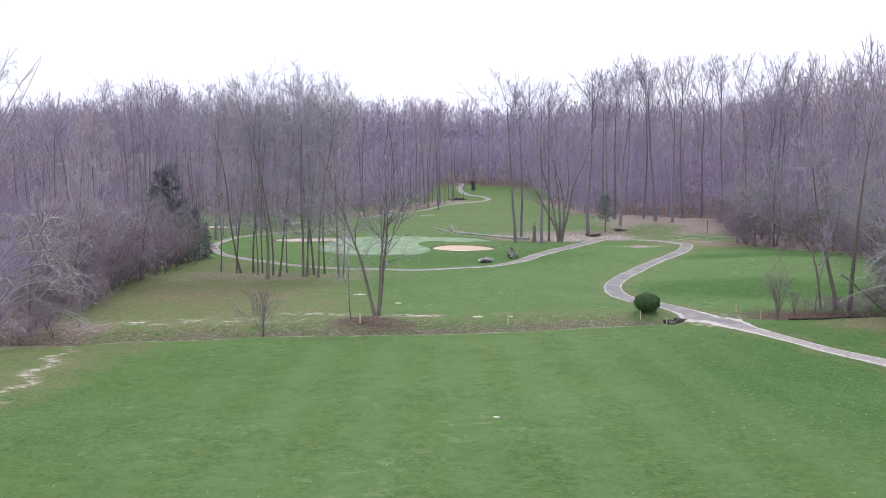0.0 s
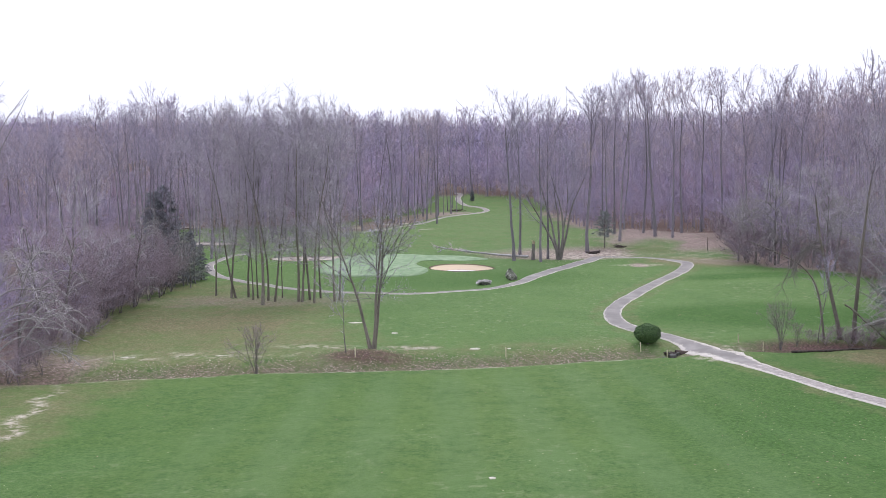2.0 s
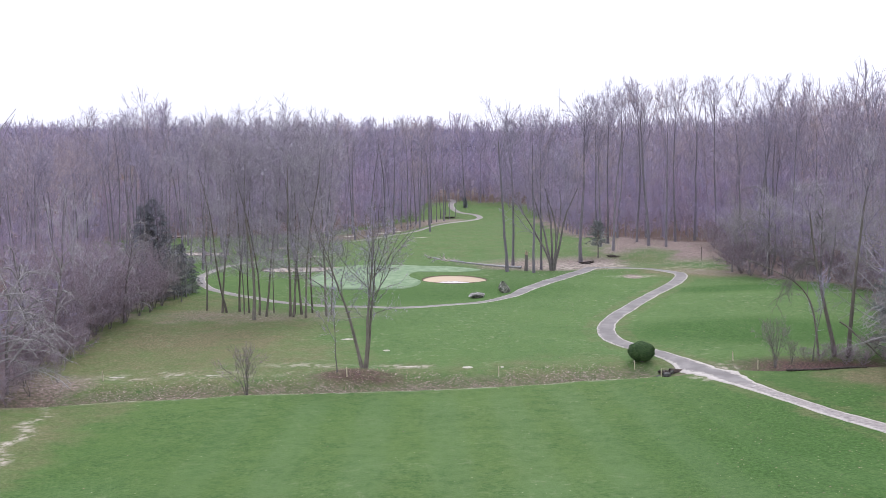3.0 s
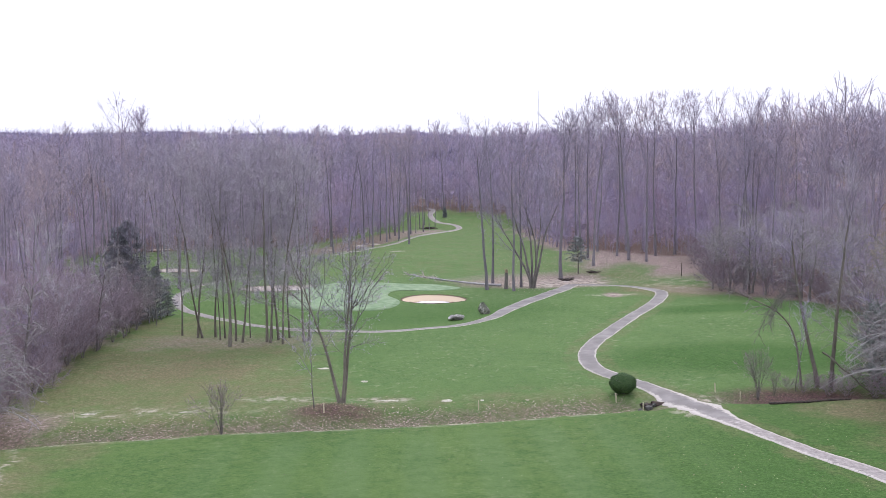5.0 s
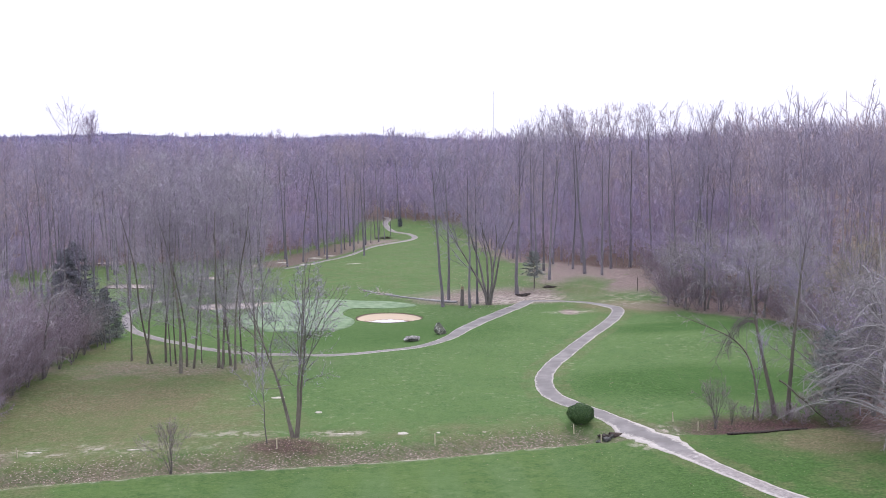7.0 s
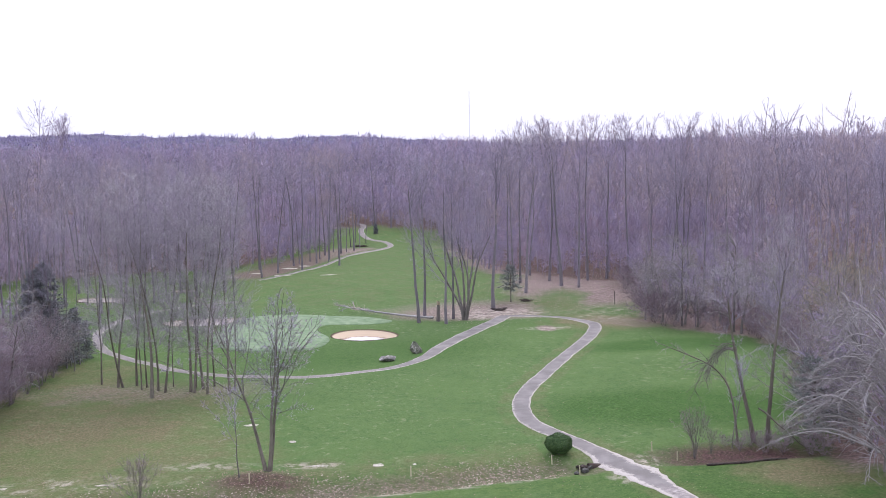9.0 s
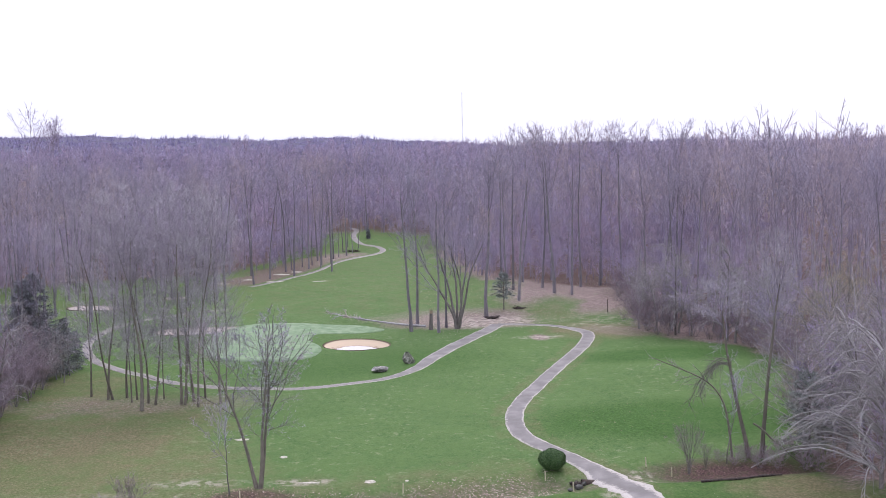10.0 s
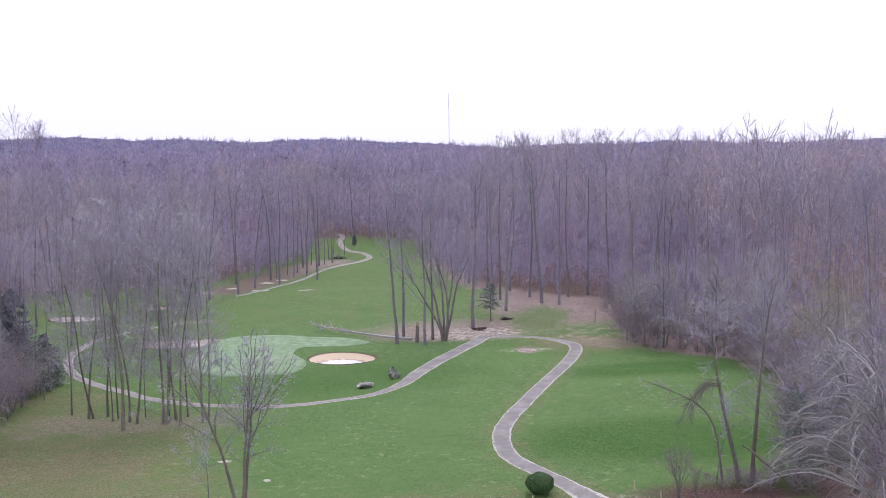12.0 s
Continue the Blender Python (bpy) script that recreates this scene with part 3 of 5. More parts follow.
def draped(name, outline, centre, material, lift, label, category, bowl=None, rings=8):
    """A sheet within a closed outline that follows the ground; bowl sinks it towards its middle."""
    o = curve_through(outline, 0.5, True)
    rs = np.linspace(0, 1, rings + 1)[1:]
    c = np.array(centre, float)
    P = c + (o[None] - c) * rs[:, None, None]
    z = land(P[..., 0], P[..., 1], False) + lift
    if bowl:
        z = z - bowl * (0.6 * smooth01((1 - rs) / 0.18) + 0.4 * smooth01((0.72 - rs) / 0.2))[:, None]
    n = len(o)
    skirt = np.concatenate([o, (land(o[:, 0], o[:, 1], False) - 0.15)[:, None]], 1)
    v = np.concatenate([np.concatenate([P, z[..., None]], 2).reshape(-1, 3), skirt, [[c[0], c[1], float(land(c[0], c[1], False)) + lift - (bowl or 0)]]])
    j, j2 = np.arange(n), (np.arange(n) + 1) % n
    q = np.concatenate([np.stack([r * n + j, (r + 1) * n + j, (r + 1) * n + j2, r * n + j2], 1) for r in range(rings)])
    t = np.stack([np.full(n, len(v) - 1), j, j2], 1)
    me = mesh_of(name, v, q, t, material)
    set_attr(me, "side", np.concatenate([np.repeat(rs, n), np.ones(n), [0]]))
    half = np.abs(o - c).max(axis=0)
    set_attr(me, "floor", np.hypot((v[:, 0] - c[0]) / half[0], (v[:, 1] - c[1] + 0.26 * half[1]) / half[1]))
    return tagged(new(name, me), label, category, kind="structure")


draped("putting_green", [(-16.8, 146.5), (-16.0, 158), (-13.3, 164.0), (-7.3, 165.6), (-1.8, 162.5), (3.5, 160.3), (6.6, 157.4), (5.4, 154.8), (1.2, 153.9), (-2.4, 153.4), (-3.4, 149.6), (-1.9, 145.5), (-1.9, 141.5), (-3.6, 138.2), (-8.0, 136.9), (-13.7, 138.6)],
       (-7.5, 153.2), M_GREEN, 0.05, "pale close-mown putting green beside the bunker", "golf green")


def bunker(b, material, label):
    c, s = math.cos(radians(b[4])), math.sin(radians(b[4]))
    o = []
    for k in range(14):
        a = k * 2 * math.pi / 14
        r = 1.02 + 0.02 * math.sin(3 * a + b[0])
        u, w = b[2] * r * math.cos(a), b[3] * r * math.sin(a)
        o.append((b[0] + u * c - w * s, b[1] + u * s + w * c))
    draped("sand_bunker", o, b[:2], material, 0.03, label, "bunker", b[5], 10)


bunker(BUNKERS[0], M_SAND, "oval bunker with pale sand and tan banks")
for b in BUNKERS[1:]:
    bunker(b, M_SAND_FAR, "shallow pale sand bunker seen through trees")


def bare_patch(x, y, rx, ry, label):
    o = []
    for k in range(11):
        a = k * 2 * math.pi / 11
        r = 1 + 0.35 * math.sin(2 * a + x) * math.sin(3 * a + y)
        o.append((x + rx * r * math.cos(a), y + ry * r * math.sin(a)))
    draped("bare_patch", o, (x, y), M_BARE, 0.025, label, "ground", None, 3)


for x, y, rx, ry in [(-4.0, 97.0, 0.3, 0.3), (-7.8, 103.0, 0.6, 0.35), (-1.6, 89.8, 0.8, 0.15), (2.9, 89.6, 0.42, 0.4), (5.7, 89.4, 0.14, 0.16), (-24.6, 87.2, 0.6, 0.2), (-17.0, 86.6, 0.5, 0.15), (2.6, 49.2, 0.15, 0.18), (-12.0, 215.5, 1.6, 0.7), (-11.0, 226.0, 1.5, 0.9), (-3.0, 214.0, 1.5, 0.5), (-8.5, 230.6, 1.2, 0.8), (-21.2, 213.9, 1.4, 0.8), (-17.0, 219.0, 1.2, 0.6)]:
    bare_patch(x, y, rx, ry, "pale bare sandy patch in the turf")

# ---------------------------------------------------------------- trees


def unit(v):
    return v / (np.linalg.norm(v, axis=-1, keepdims=True) + 1e-9)


def grow(start, way, length, k, lift, wiggle):
    """m curves of k points; lift bends them up (or down)."""
    m = len(start)
    pts = np.empty((m, k, 3))
    p, d = start.copy(), unit(way)
    pts[:, 0] = p
    for i in range(1, k):
        d = unit(d + rng.normal(size=(m, 3)) * wiggle + np.array([0, 0, 1.0]) * lift)
        p = p + d * (length / (k - 1))[:, None]
        pts[:, i] = p
    return pts


def sprout(pts, count, lo, hi, angle, spread=0.25):
    """count children on each of m curves: their starts, directions and places along the parent."""
    m, k, _ = pts.shape
    u = lo + (hi - lo) * (np.arange(count)[None] + rng.random((m, count))) / count
    f = u * (k - 1)
    i = np.minimum(f.astype(int), k - 2)
    w = (f - i)[..., None]
    row = np.arange(m)[:, None]
    start = pts[row, i] * (1 - w) + pts[row, i + 1] * w
    tan = unit(pts[row, i + 1] - pts[row, i])
    side = unit(np.cross(tan, rng.normal(size=tan.shape)))
    a = angle + rng.normal(size=u.shape) * spread
    way = tan * np.cos(a)[..., None] + side * np.sin(a)[..., None]
    return start.reshape(-1, 3), way.reshape(-1, 3), u.reshape(-1)


def tree_geo(H, fork, leaders, lead_angle, limbs, limb_len, limb_angle, subs, twigs, trunk_r, ways=((0, 0),), lift=0.09, droop=0.0, twig_w=0.04, twig_len=1.3, wiggle=0.05, far=False, side=0, side_from=0.3, slim=1.0, buds=0, lead_len=1.0, up=0.65):
    """Trunk, limbs and twigs of a bare broad-leaved tree of height H: its stems divide into leaders from the height fork upwards,
    these into limbs, subs and twigs. ways: the slants of the stems."""
    trunk, crown, twig = Geo(), Geo(), Geo()
    ways = np.array([(*w, 1.0) for w in ways])
    stems = len(ways)
    starts = np.zeros((stems, 3))
    if stems > 1:
        starts[:, :2] = unit(ways[:, :2]) * trunk_r * 0.8
    starts[:, 2] = -0.25
    k = 4 if far else 8
    reach = 0.5 * (1 + fork)
    tp = grow(starts, ways, H * reach * (0.92 + 0.16 * rng.random(stems)), k, 0.03, wiggle)
    u = np.linspace(0, 1, k)
    trunk.tubes(tp, np.tile(trunk_r * (1 - u * 0.72) * np.where(u < 0.02, 1.3, 1), (stems, 1)), 4 if far else 8)
    s, w, at = sprout(tp, leaders, fork / reach, 1.0, lead_angle, 0.15)
    ln = (H - s[:, 2]) * lead_len * (0.90 + 0.15 * rng.random(len(s)))
    w[:, 2] = np.maximum(w[:, 2], 0.25)
    s, w, ln = np.concatenate([s, tp[:, -1]]), np.concatenate([w, tp[:, -1] - tp[:, -2]]), np.concatenate([ln, H - tp[:, -1, 2]])
    lk = 3 if far else 6
    lp = grow(s, w, ln, lk, lift, 0.10 if far else 0.14)
    v = np.linspace(0, 1, lk)
    lr = np.maximum(trunk_r * slim * (0.34 if not far else 0.36) * (1 - v * 0.62), twig_w * 0.5)
    crown.tubes(lp, np.tile(lr, (len(lp), 1)), 3 if far else 4)
    s, w, at = sprout(lp, limbs, 0.05, 0.84, limb_angle, 0.25)
    w[:, 2] = w[:, 2] * 0.8 + 0.28 * up - droop
    if side:
        s2, w2, at2 = sprout(tp, side, side_from, 1.0, 1.05, 0.25)
        w2[:, 2] = np.abs(w2[:, 2]) * 0.7 + 0.15 - droop
        s, w, at = np.concatenate([s, s2]), np.concatenate([w, w2]), np.concatenate([at, (at2 - side_from) * 0.6])
    bl = limb_len * H * (1.1 - 0.75 * at) * (0.6 + 0.7 * rng.random(len(s)))
    bp = grow(s, w, bl, 2 if far else 4, lift, 0.15)
    crown.tubes(bp, np.maximum(trunk_r * slim * (0.16 if not far else 0.2) * (1.1 - 0.6 * at), twig_w * 0.45)[:, None] * (1 - np.linspace(0, 1, bp.shape[1]) * 0.6)[None], 3)
    if not far:
        s, w, at = sprout(bp, subs, 0.1, 0.97, 0.7, 0.25)
        w[:, 2] += 0.22 * up - droop
        sp = grow(s, w, np.repeat(bl, subs) * (0.62 - 0.3 * at) * (0.6 + 0.7 * rng.random(len(s))), 3, lift, 0.2)
        crown.tubes(sp, np.maximum(trunk_r * slim * 0.09, twig_w * 0.4) * np.array([[1, 0.8, 0.45]]) * np.ones((len(sp), 1)), 3)
        s, w, at = sprout(sp, twigs, 0.05, 1.0, 0.7, 0.3)
        w[:, 2] += 0.6 * up - droop
        twig.spikes(s, w, twig_len * (0.35 + 0.9 * rng.random(len(s))), twig_w * (0.6 + 0.7 * rng.random(len(s))))
        if buds:
            s, w, at = sprout(sp, buds, 0.5, 1.0, 0.5, 0.3)
            twig.spikes(s, w, 0.1 + 0.08 * rng.random(len(s)), 0.07 + 0.05 * rng.random(len(s)))
    s, w, at = sprout(bp, twigs, 0.1 if far else 0.4, 1.0, 0.7, 0.3)
    w[:, 2] += (0.6 if far else 0.38) * up - droop
    twig.spikes(s, w, twig_len * (0.5 + 0.9 * rng.random(len(s))), twig_w * (0.6 + 0.7 * rng.random(len(s))))
    s, w, at = sprout(lp, twigs + 3, 0.4, 1.0, 0.42, 0.15)
    twig.spikes(s, w, twig_len * (0.4 + 0.6 * rng.random(len(s))), twig_w * (1.1 - 0.5 * at))
    s, w, at = sprout(tp, twigs * 2, 0.25, 1.0, 1.1, 0.3)
    twig.spikes(s, w, twig_len * (0.5 + 0.9 * rng.random(len(s))), twig_w * np.ones(len(s)))
    return trunk, crown, twig


def make_tree(name, geos, bark, twig, label, category="tree", group="", fine="twig_spray", limb=M_LIMB):
    top = tagged(new(name), label, category, group)
    put("trunk", geo_mesh("trunk", geos[0], bark), top)
    crown = put("crown", geo_mesh("crown", geos[1], limb), top)
    tagged(put(fine, geo_mesh(fine, geos[2], twig), crown), kind="stuff")
    return top


def stand(x, y, turn=0.0, size=1.0, tip=0.0, thick=1.0):
    return pose(x, y, float(land(x, y)), tip, 0, turn) @ Matrix.Diagonal((size * thick, size * thick, size, 1))


class Kind:
    """A few grown trees of one sort, copied to many places."""

    def __init__(self, name, variants, bark, twig, label, group="", fine="twig_spray", limb=M_LIMB):
        self.spec = (name, bark, twig, label, group, fine, limb)
        self.variants = variants
        self.made = [None] * len(variants)
        self.turn = 0

    def plant(self, x, y, size=1.0, turn=None, tip=0.0, label="", thick=1.0, which=None):
        name, bark, twig, lab, group, fine, limb = self.spec
        i = self.turn % len(self.variants) if which is None else which
        self.turn += 1
        m = stand(x, y, rng.random() * 360 if turn is None else turn, size, tip, thick)
        if self.made[i] is None:
            self.made[i] = make_tree(name, self.variants[i], bark, twig, lab, group=group, fine=fine, limb=limb)
            self.made[i].matrix_basis = m
            ob = self.made[i]
        else:
            ob = copy_thing(self.made[i], Matrix.Identity(4))
            ob.matrix_basis = m
        if label:
            tagged(ob, label)
        return ob


def forest_tree():
    return tree_geo(24, 0.42 + 0.2 * rng.random(), 5, 0.36, 7, 0.125, 0.6, 4, 6, 0.18, lift=0.05, twig_w=0.026, twig_len=0.6, wiggle=0.035, side=13, side_from=0.32, slim=0.8, up=0.5)


def crown_tree():
    return tree_geo(24, 0.44 + 0.14 * rng.random(), 6, 0.42, 7, 0.125, 0.65, 5, 6, 0.19, lift=0.055, twig_w=0.022, twig_len=0.5, wiggle=0.035, side=11, side_from=0.38, slim=0.68)


def pole_tree(side=58):
    return tree_geo(23, 0.5 + 0.14 * rng.random(), 4, 0.36, 4, 0.17, 0.9, 5, 7, 0.125, twig_w=0.024, twig_len=0.85, wiggle=0.05, side=side, side_from=0.24, slim=0.7)


def spread_tree():
    return tree_geo(14, 0.12, 9, 0.7, 7, 0.19, 0.85, 6, 3, 0.18, lift=0.0, droop=0.26, twig_w=0.02, twig_len=0.45, wiggle=0.12, slim=0.8, lead_len=0.72, up=0.8)


forest = Kind("deciduous_tree", [forest_tree() for _ in range(9)], M_BARK_WOOD, M_TWIG, "tall bare grey deciduous tree at the wood's edge", "trees of the surrounding woods")
crowned = Kind("tall_tree", [crown_tree() for _ in range(6)], M_BARK_WOOD, M_TWIG, "tall bare tree with an open ascending crown", "tall trees round the clearing")
poles = Kind("pole_tree", [pole_tree() for _ in range(4)] + [pole_tree(32) for _ in range(4)], M_BARK_OLIVE, M_TWIG_PALE, "slender bare straight tree in a clump on mown grass", "clump of slender trees", limb=M_LIMB_FAR)
spread = Kind("spreading_tree", [spread_tree() for _ in range(4)], M_BARK_PALE, M_TWIG_TANGLE, "spreading bare tree with pale tangled twigs", "edge trees with pale twigs", limb=M_BARK_SILVER)
budding = Kind("budding_tree", [spread_tree() for _ in range(2)], M_BARK, M_TWIG_BUD, "bare tree with yellowish spring buds", "budding trees", limb=M_BARK_PALE)

# the clump of slender trees on the near side of the path
for x, y, s, thick in [(-24.9, 121.9, 0.93, 0.9), (-22.9, 120.3, 1.0, 1.1), (-21.1, 120.8, 1.02, 1.0), (-20.2, 118.6, 0.98, 0.7), (-19.9, 119.8, 0.9, 0.8),
                       (-18.6, 115.1, 1.06, 1.45), (-18.5, 118.2, 1.0, 1.0), (-17.7, 117.4, 1.04, 1.0), (-17.2, 119.7, 0.92, 0.6), (-15.1, 117.3, 1.05, 1.2), (-14.7, 116.8, 1.0, 1.0),
                       (-14.8, 118.8, 0.96, 0.8), (-14.0, 118.2, 1.0, 1.1), (-13.3, 115.8, 1.02, 1.0), (-13.0, 119.4, 0.95, 0.9), (-11.2, 116.8, 1.0, 1.1), (-10.8, 117.6, 0.9, 0.9)]:
    poles.plant(x, y, s * 0.91, thick=thick, tip=rng.normal() * 1.1, which=int(rng.integers(4)) + (0 if thick > 1.05 else 4))

poles.plant(-22.4, 120.2, 0.9, turn=-90, tip=13, label="slender bare tree leaning out of its clump")

# single trees by the junction of the paths
for x, y, s, thick in [(10.3, 155.6, 1.02, 1.2), (11.5, 161.0, 0.97, 1.1), (14.0, 154.6, 0.98, 1.0), (15.4, 158.6, 0.97, 1.0), (22.1, 166.3, 1.05, 1.4)]:
    crowned.plant(x, y, s, thick=thick, label="bare grey tree standing beside the path junction")
for x, y, s, thick in [(28.9, 178.2, 1.17, 1.2), (29.7, 188.9, 1.22, 1.0), (35.0, 190.5, 1.22, 1.0), (35.8, 184.0, 1.24, 1.25), (38.2, 181.6, 1.2, 1.0), (41.5, 189.8, 1.25, 1.0), (45.2, 191.3, 1.22, 1.25), (27.8, 183.9, 1.1, 0.9),
                       (33.0, 199.0, 1.22, 1.0), (39.0, 203.0, 1.24, 1.0), (30.5, 208.0, 1.2, 1.0), (47.5, 186.0, 1.24, 1.1), (50.5, 182.0, 1.24, 1.0), (54.0, 178.0, 1.22, 1.0), (57.5, 186.0, 1.26, 1.1), (61.5, 176.0, 1.24, 1.0)]:
    crowned.plant(x, y, s * 0.95, thick=thick * 0.88, label="tall bare tree rising from leaf litter")
many = make_tree("many_stemmed_tree", tree_geo(18, 0.3, 4, 0.38, 6, 0.16, 0.75, 5, 6, 0.2, ways=((0.08, 0.0), (0.02, 0.1), (-0.09, 0.06), (-0.14, -0.04), (0.15, 0.07), (0.03, -0.07)), wiggle=0.085, twig_w=0.024, twig_len=0.6, slim=0.75), M_BARK, M_TWIG, "dark many-stemmed bare tree beside the path junction")
many.matrix_basis = stand(16.9, 157.6)
# trees along the far path
for x, y, s in [(-3.5, 238.0, 0.62), (-1.5, 246.0, 0.58), (-5.5, 244.0, 0.66), (0.2, 258.0, 0.6), (-2.8, 259.0, 0.64), (3.4, 268.0, 0.55), (1.2, 271.5, 0.62), (5.0, 277.0, 0.5), (-7.5, 240.0, 0.6), (-9.5, 234.5, 0.66), (2.4, 279.0, 0.6)]:
    forest.plant(x, y, s, label="low bare tree crowding the far path")
for x, y, s in [(-1.2, 231.5, 0.95), (-3.5, 243.0, 1.0), (2.0, 262.0, 0.95), (-8.5, 224.0, 1.0), (-13.0, 220.0, 0.9), (-10.5, 231.0, 1.0), (-6.0, 236.0, 1.0), (-17, 226, 1.0), (-1.0, 255.0, 1.0), (-15.5, 212.5, 0.95), (-20.0, 205.0, 0.9), (-4.5, 252, 1), (7.6, 291.0, 1.05)]:
    forest.plant(x, y, s, label="bare tree beside the far path")
# scattered trees in the open ground at the back
for x, y, s in [(-36, 172, 0.95), (-45, 196, 1.0), (-31, 204, 0.95), (-48, 178, 1.0), (-24, 187, 0.9), (-40, 210, 1.0), (-53, 208, 1.0), (-34, 162, 0.95), (-41, 158, 1.0), (-26, 214, 1.0), (-20, 192, 0.85), (-47, 165, 0.95), (-30, 182, 0.9), (-51, 188, 1.0), (-43, 179, 0.95), (-38, 196, 0.95), (-35, 186, 0.9), (-55, 199, 1.0), (-46, 205, 1.0), (-34, 216, 1.0), (-22, 221, 1.0), (-28, 196, 0.9), (-55, 175, 1.0), (-50, 217, 1.0), (-27, 226, 1.0), (-40, 223, 1.0), (-37, 151, 0.9)]:
    forest.plant(x, y, s, label="bare tree scattered in the park-like turf")

for k in range(34):
    x, y = -57 + 36 * rng.random(), 156 + 68 * rng.random()
    if left_wood(x, y) < 0 and near_line(PATH_B, np.array([x]), np.array([y]))[0] > 2 and all(bunker_r(b, x, y) > 1.25 for b in BUNKERS):
        forest.plant(x, y, 0.7 + 0.25 * rng.random(), thick=0.7, label="slim bare tree scattered in the park-like turf")

# the twin-stemmed tree and the sapling on the leafy bank
rng = np.random.default_rng(23)
twin_geo = tree_geo(13.8, 0.34, 5, 0.42, 6, 0.165, 0.85, 5, 6, 0.15, ways=((-0.11, 0.05), (0.05, -0.03), (0.10, 0.06)), lift=0.045, lead_len=0.9, droop=0.10, twig_w=0.016, twig_len=0.45, wiggle=0.045, side=12, side_from=0.42, slim=0.7, buds=1)
twin = make_tree("forked_tree", twin_geo, M_BARK_OLIVE, M_TWIG, "forked bare tree with leaning trunks on a mound of leaves", limb=M_BARK)
twin.matrix_basis = stand(-5.3, 88.0, 0)
sapling = Kind("sapling", [tree_geo(6.5, 0.4, 3, 0.4, 4, 0.18, 0.7, 2, 5, 0.05, twig_w=0.022, twig_len=0.5) for _ in range(2)], M_BARK, M_TWIG, "thin bare sapling in fallen leaves", "saplings")
sapling.plant(-7.3, 86.9, 1.1)
sapling.plant(30.9, 90.0, 1.1)

FAN = [(0.30, 0.02), (0.08, 0.28), (-0.28, 0.1), (-0.17, -0.2), (0.2, -0.2), (-0.04, 0.05)]
multi = Kind("multi_stemmed_shrub", [tree_geo(4.0, 0.12, 3, 0.4, 5, 0.17, 0.6, 2, 3, 0.034, ways=[(0.46 * a, 0.46 * b) for a, b in FAN], lift=0.03, twig_w=0.013, twig_len=0.4, wiggle=0.06) for _ in range(2)], M_BARK, M_BRUSH, "upright bare multi-stemmed shrub on dry grass", "bare shrubs", limb=M_BARK)
multi.plant(-13.7, 82.9, 1.0)
multi.plant(27.4, 88.6, 1.0)
multi.plant(28.9, 89.2, 0.5)

# right-hand group over the leafy bank
bank_tree = make_tree("bank_tree", tree_geo(18.5, 0.55, 5, 0.4, 7, 0.14, 0.8, 5, 6, 0.19, twig_w=0.02, twig_len=0.55, wiggle=0.05, side=16, side_from=0.35, slim=0.6), M_BARK_OLIVE, M_TWIG_PALE, "tall dark bare tree over a leafy bank")
bank_tree.matrix_basis = stand(34.1, 90.8)
leaner = make_tree("leaning_tree", tree_geo(15, 0.6, 4, 0.5, 6, 0.17, 0.9, 5, 6, 0.2, ways=((-0.2, 0.02),), lift=0.01, droop=0.16, twig_w=0.02, twig_len=0.55, wiggle=0.03, side=5, side_from=0.55, slim=0.6), M_BARK_OLIVE, M_TWIG_PALE, "leaning bare tree with drooping branches over the bank")
leaner.matrix_basis = stand(33.1, 91.0, 0)


def hanging_boughs(parent, start, n, reach, drop):
    """Boughs that arch out to one side and hang down, with trailing twigs."""
    u = np.linspace(0, 1, 8)
    for k in range(n):
        g, c = Geo(), Geo()
        r, d, up = reach * (0.7 + 0.4 * rng.random()), drop * (0.7 + 0.5 * rng.random()), 0.5 + 0.5 * rng.random()
        side = rng.normal() * 0.35
        p = np.stack([start[0] - r * u, start[1] + side * r * u, start[2] - 0.5 * k / n + up * np.sin(u * 2.4) - d * u**2.2], 1)[None]
        g.tubes(p, (0.05 * (1 - 0.75 * u))[None], 5)
        s, w, at = sprout(p, 24, 0.15, 1.0, 0.7, 0.3)
        w[:, 2] -= 0.3
        tp = grow(s, w, 0.8 + 0.6 * rng.random(len(s)), 4, -0.10, 0.16)
        c.tubes(tp, np.full((len(s), 1), 0.015) * np.array([[1, 0.8, 0.6, 0.3]]), 3)
        s, w, at = sprout(tp, 7, 0.1, 1.0, 0.7, 0.3)
        w[:, 2] -= 0.2
        c.spikes(s, w, 0.25 + 0.3 * rng.random(len(s)), np.full(len(s), 0.018))
        bough = put("bough", geo_mesh("bough", g, M_BARK), parent, "dark bough arching down")
        tagged(put("twig_spray", geo_mesh("twig_spray", c, M_BARK), bough), kind="stuff")


hanging_boughs(leaner, (-1.5, 0.1, 7.7), 4, 3.4, 3.6)


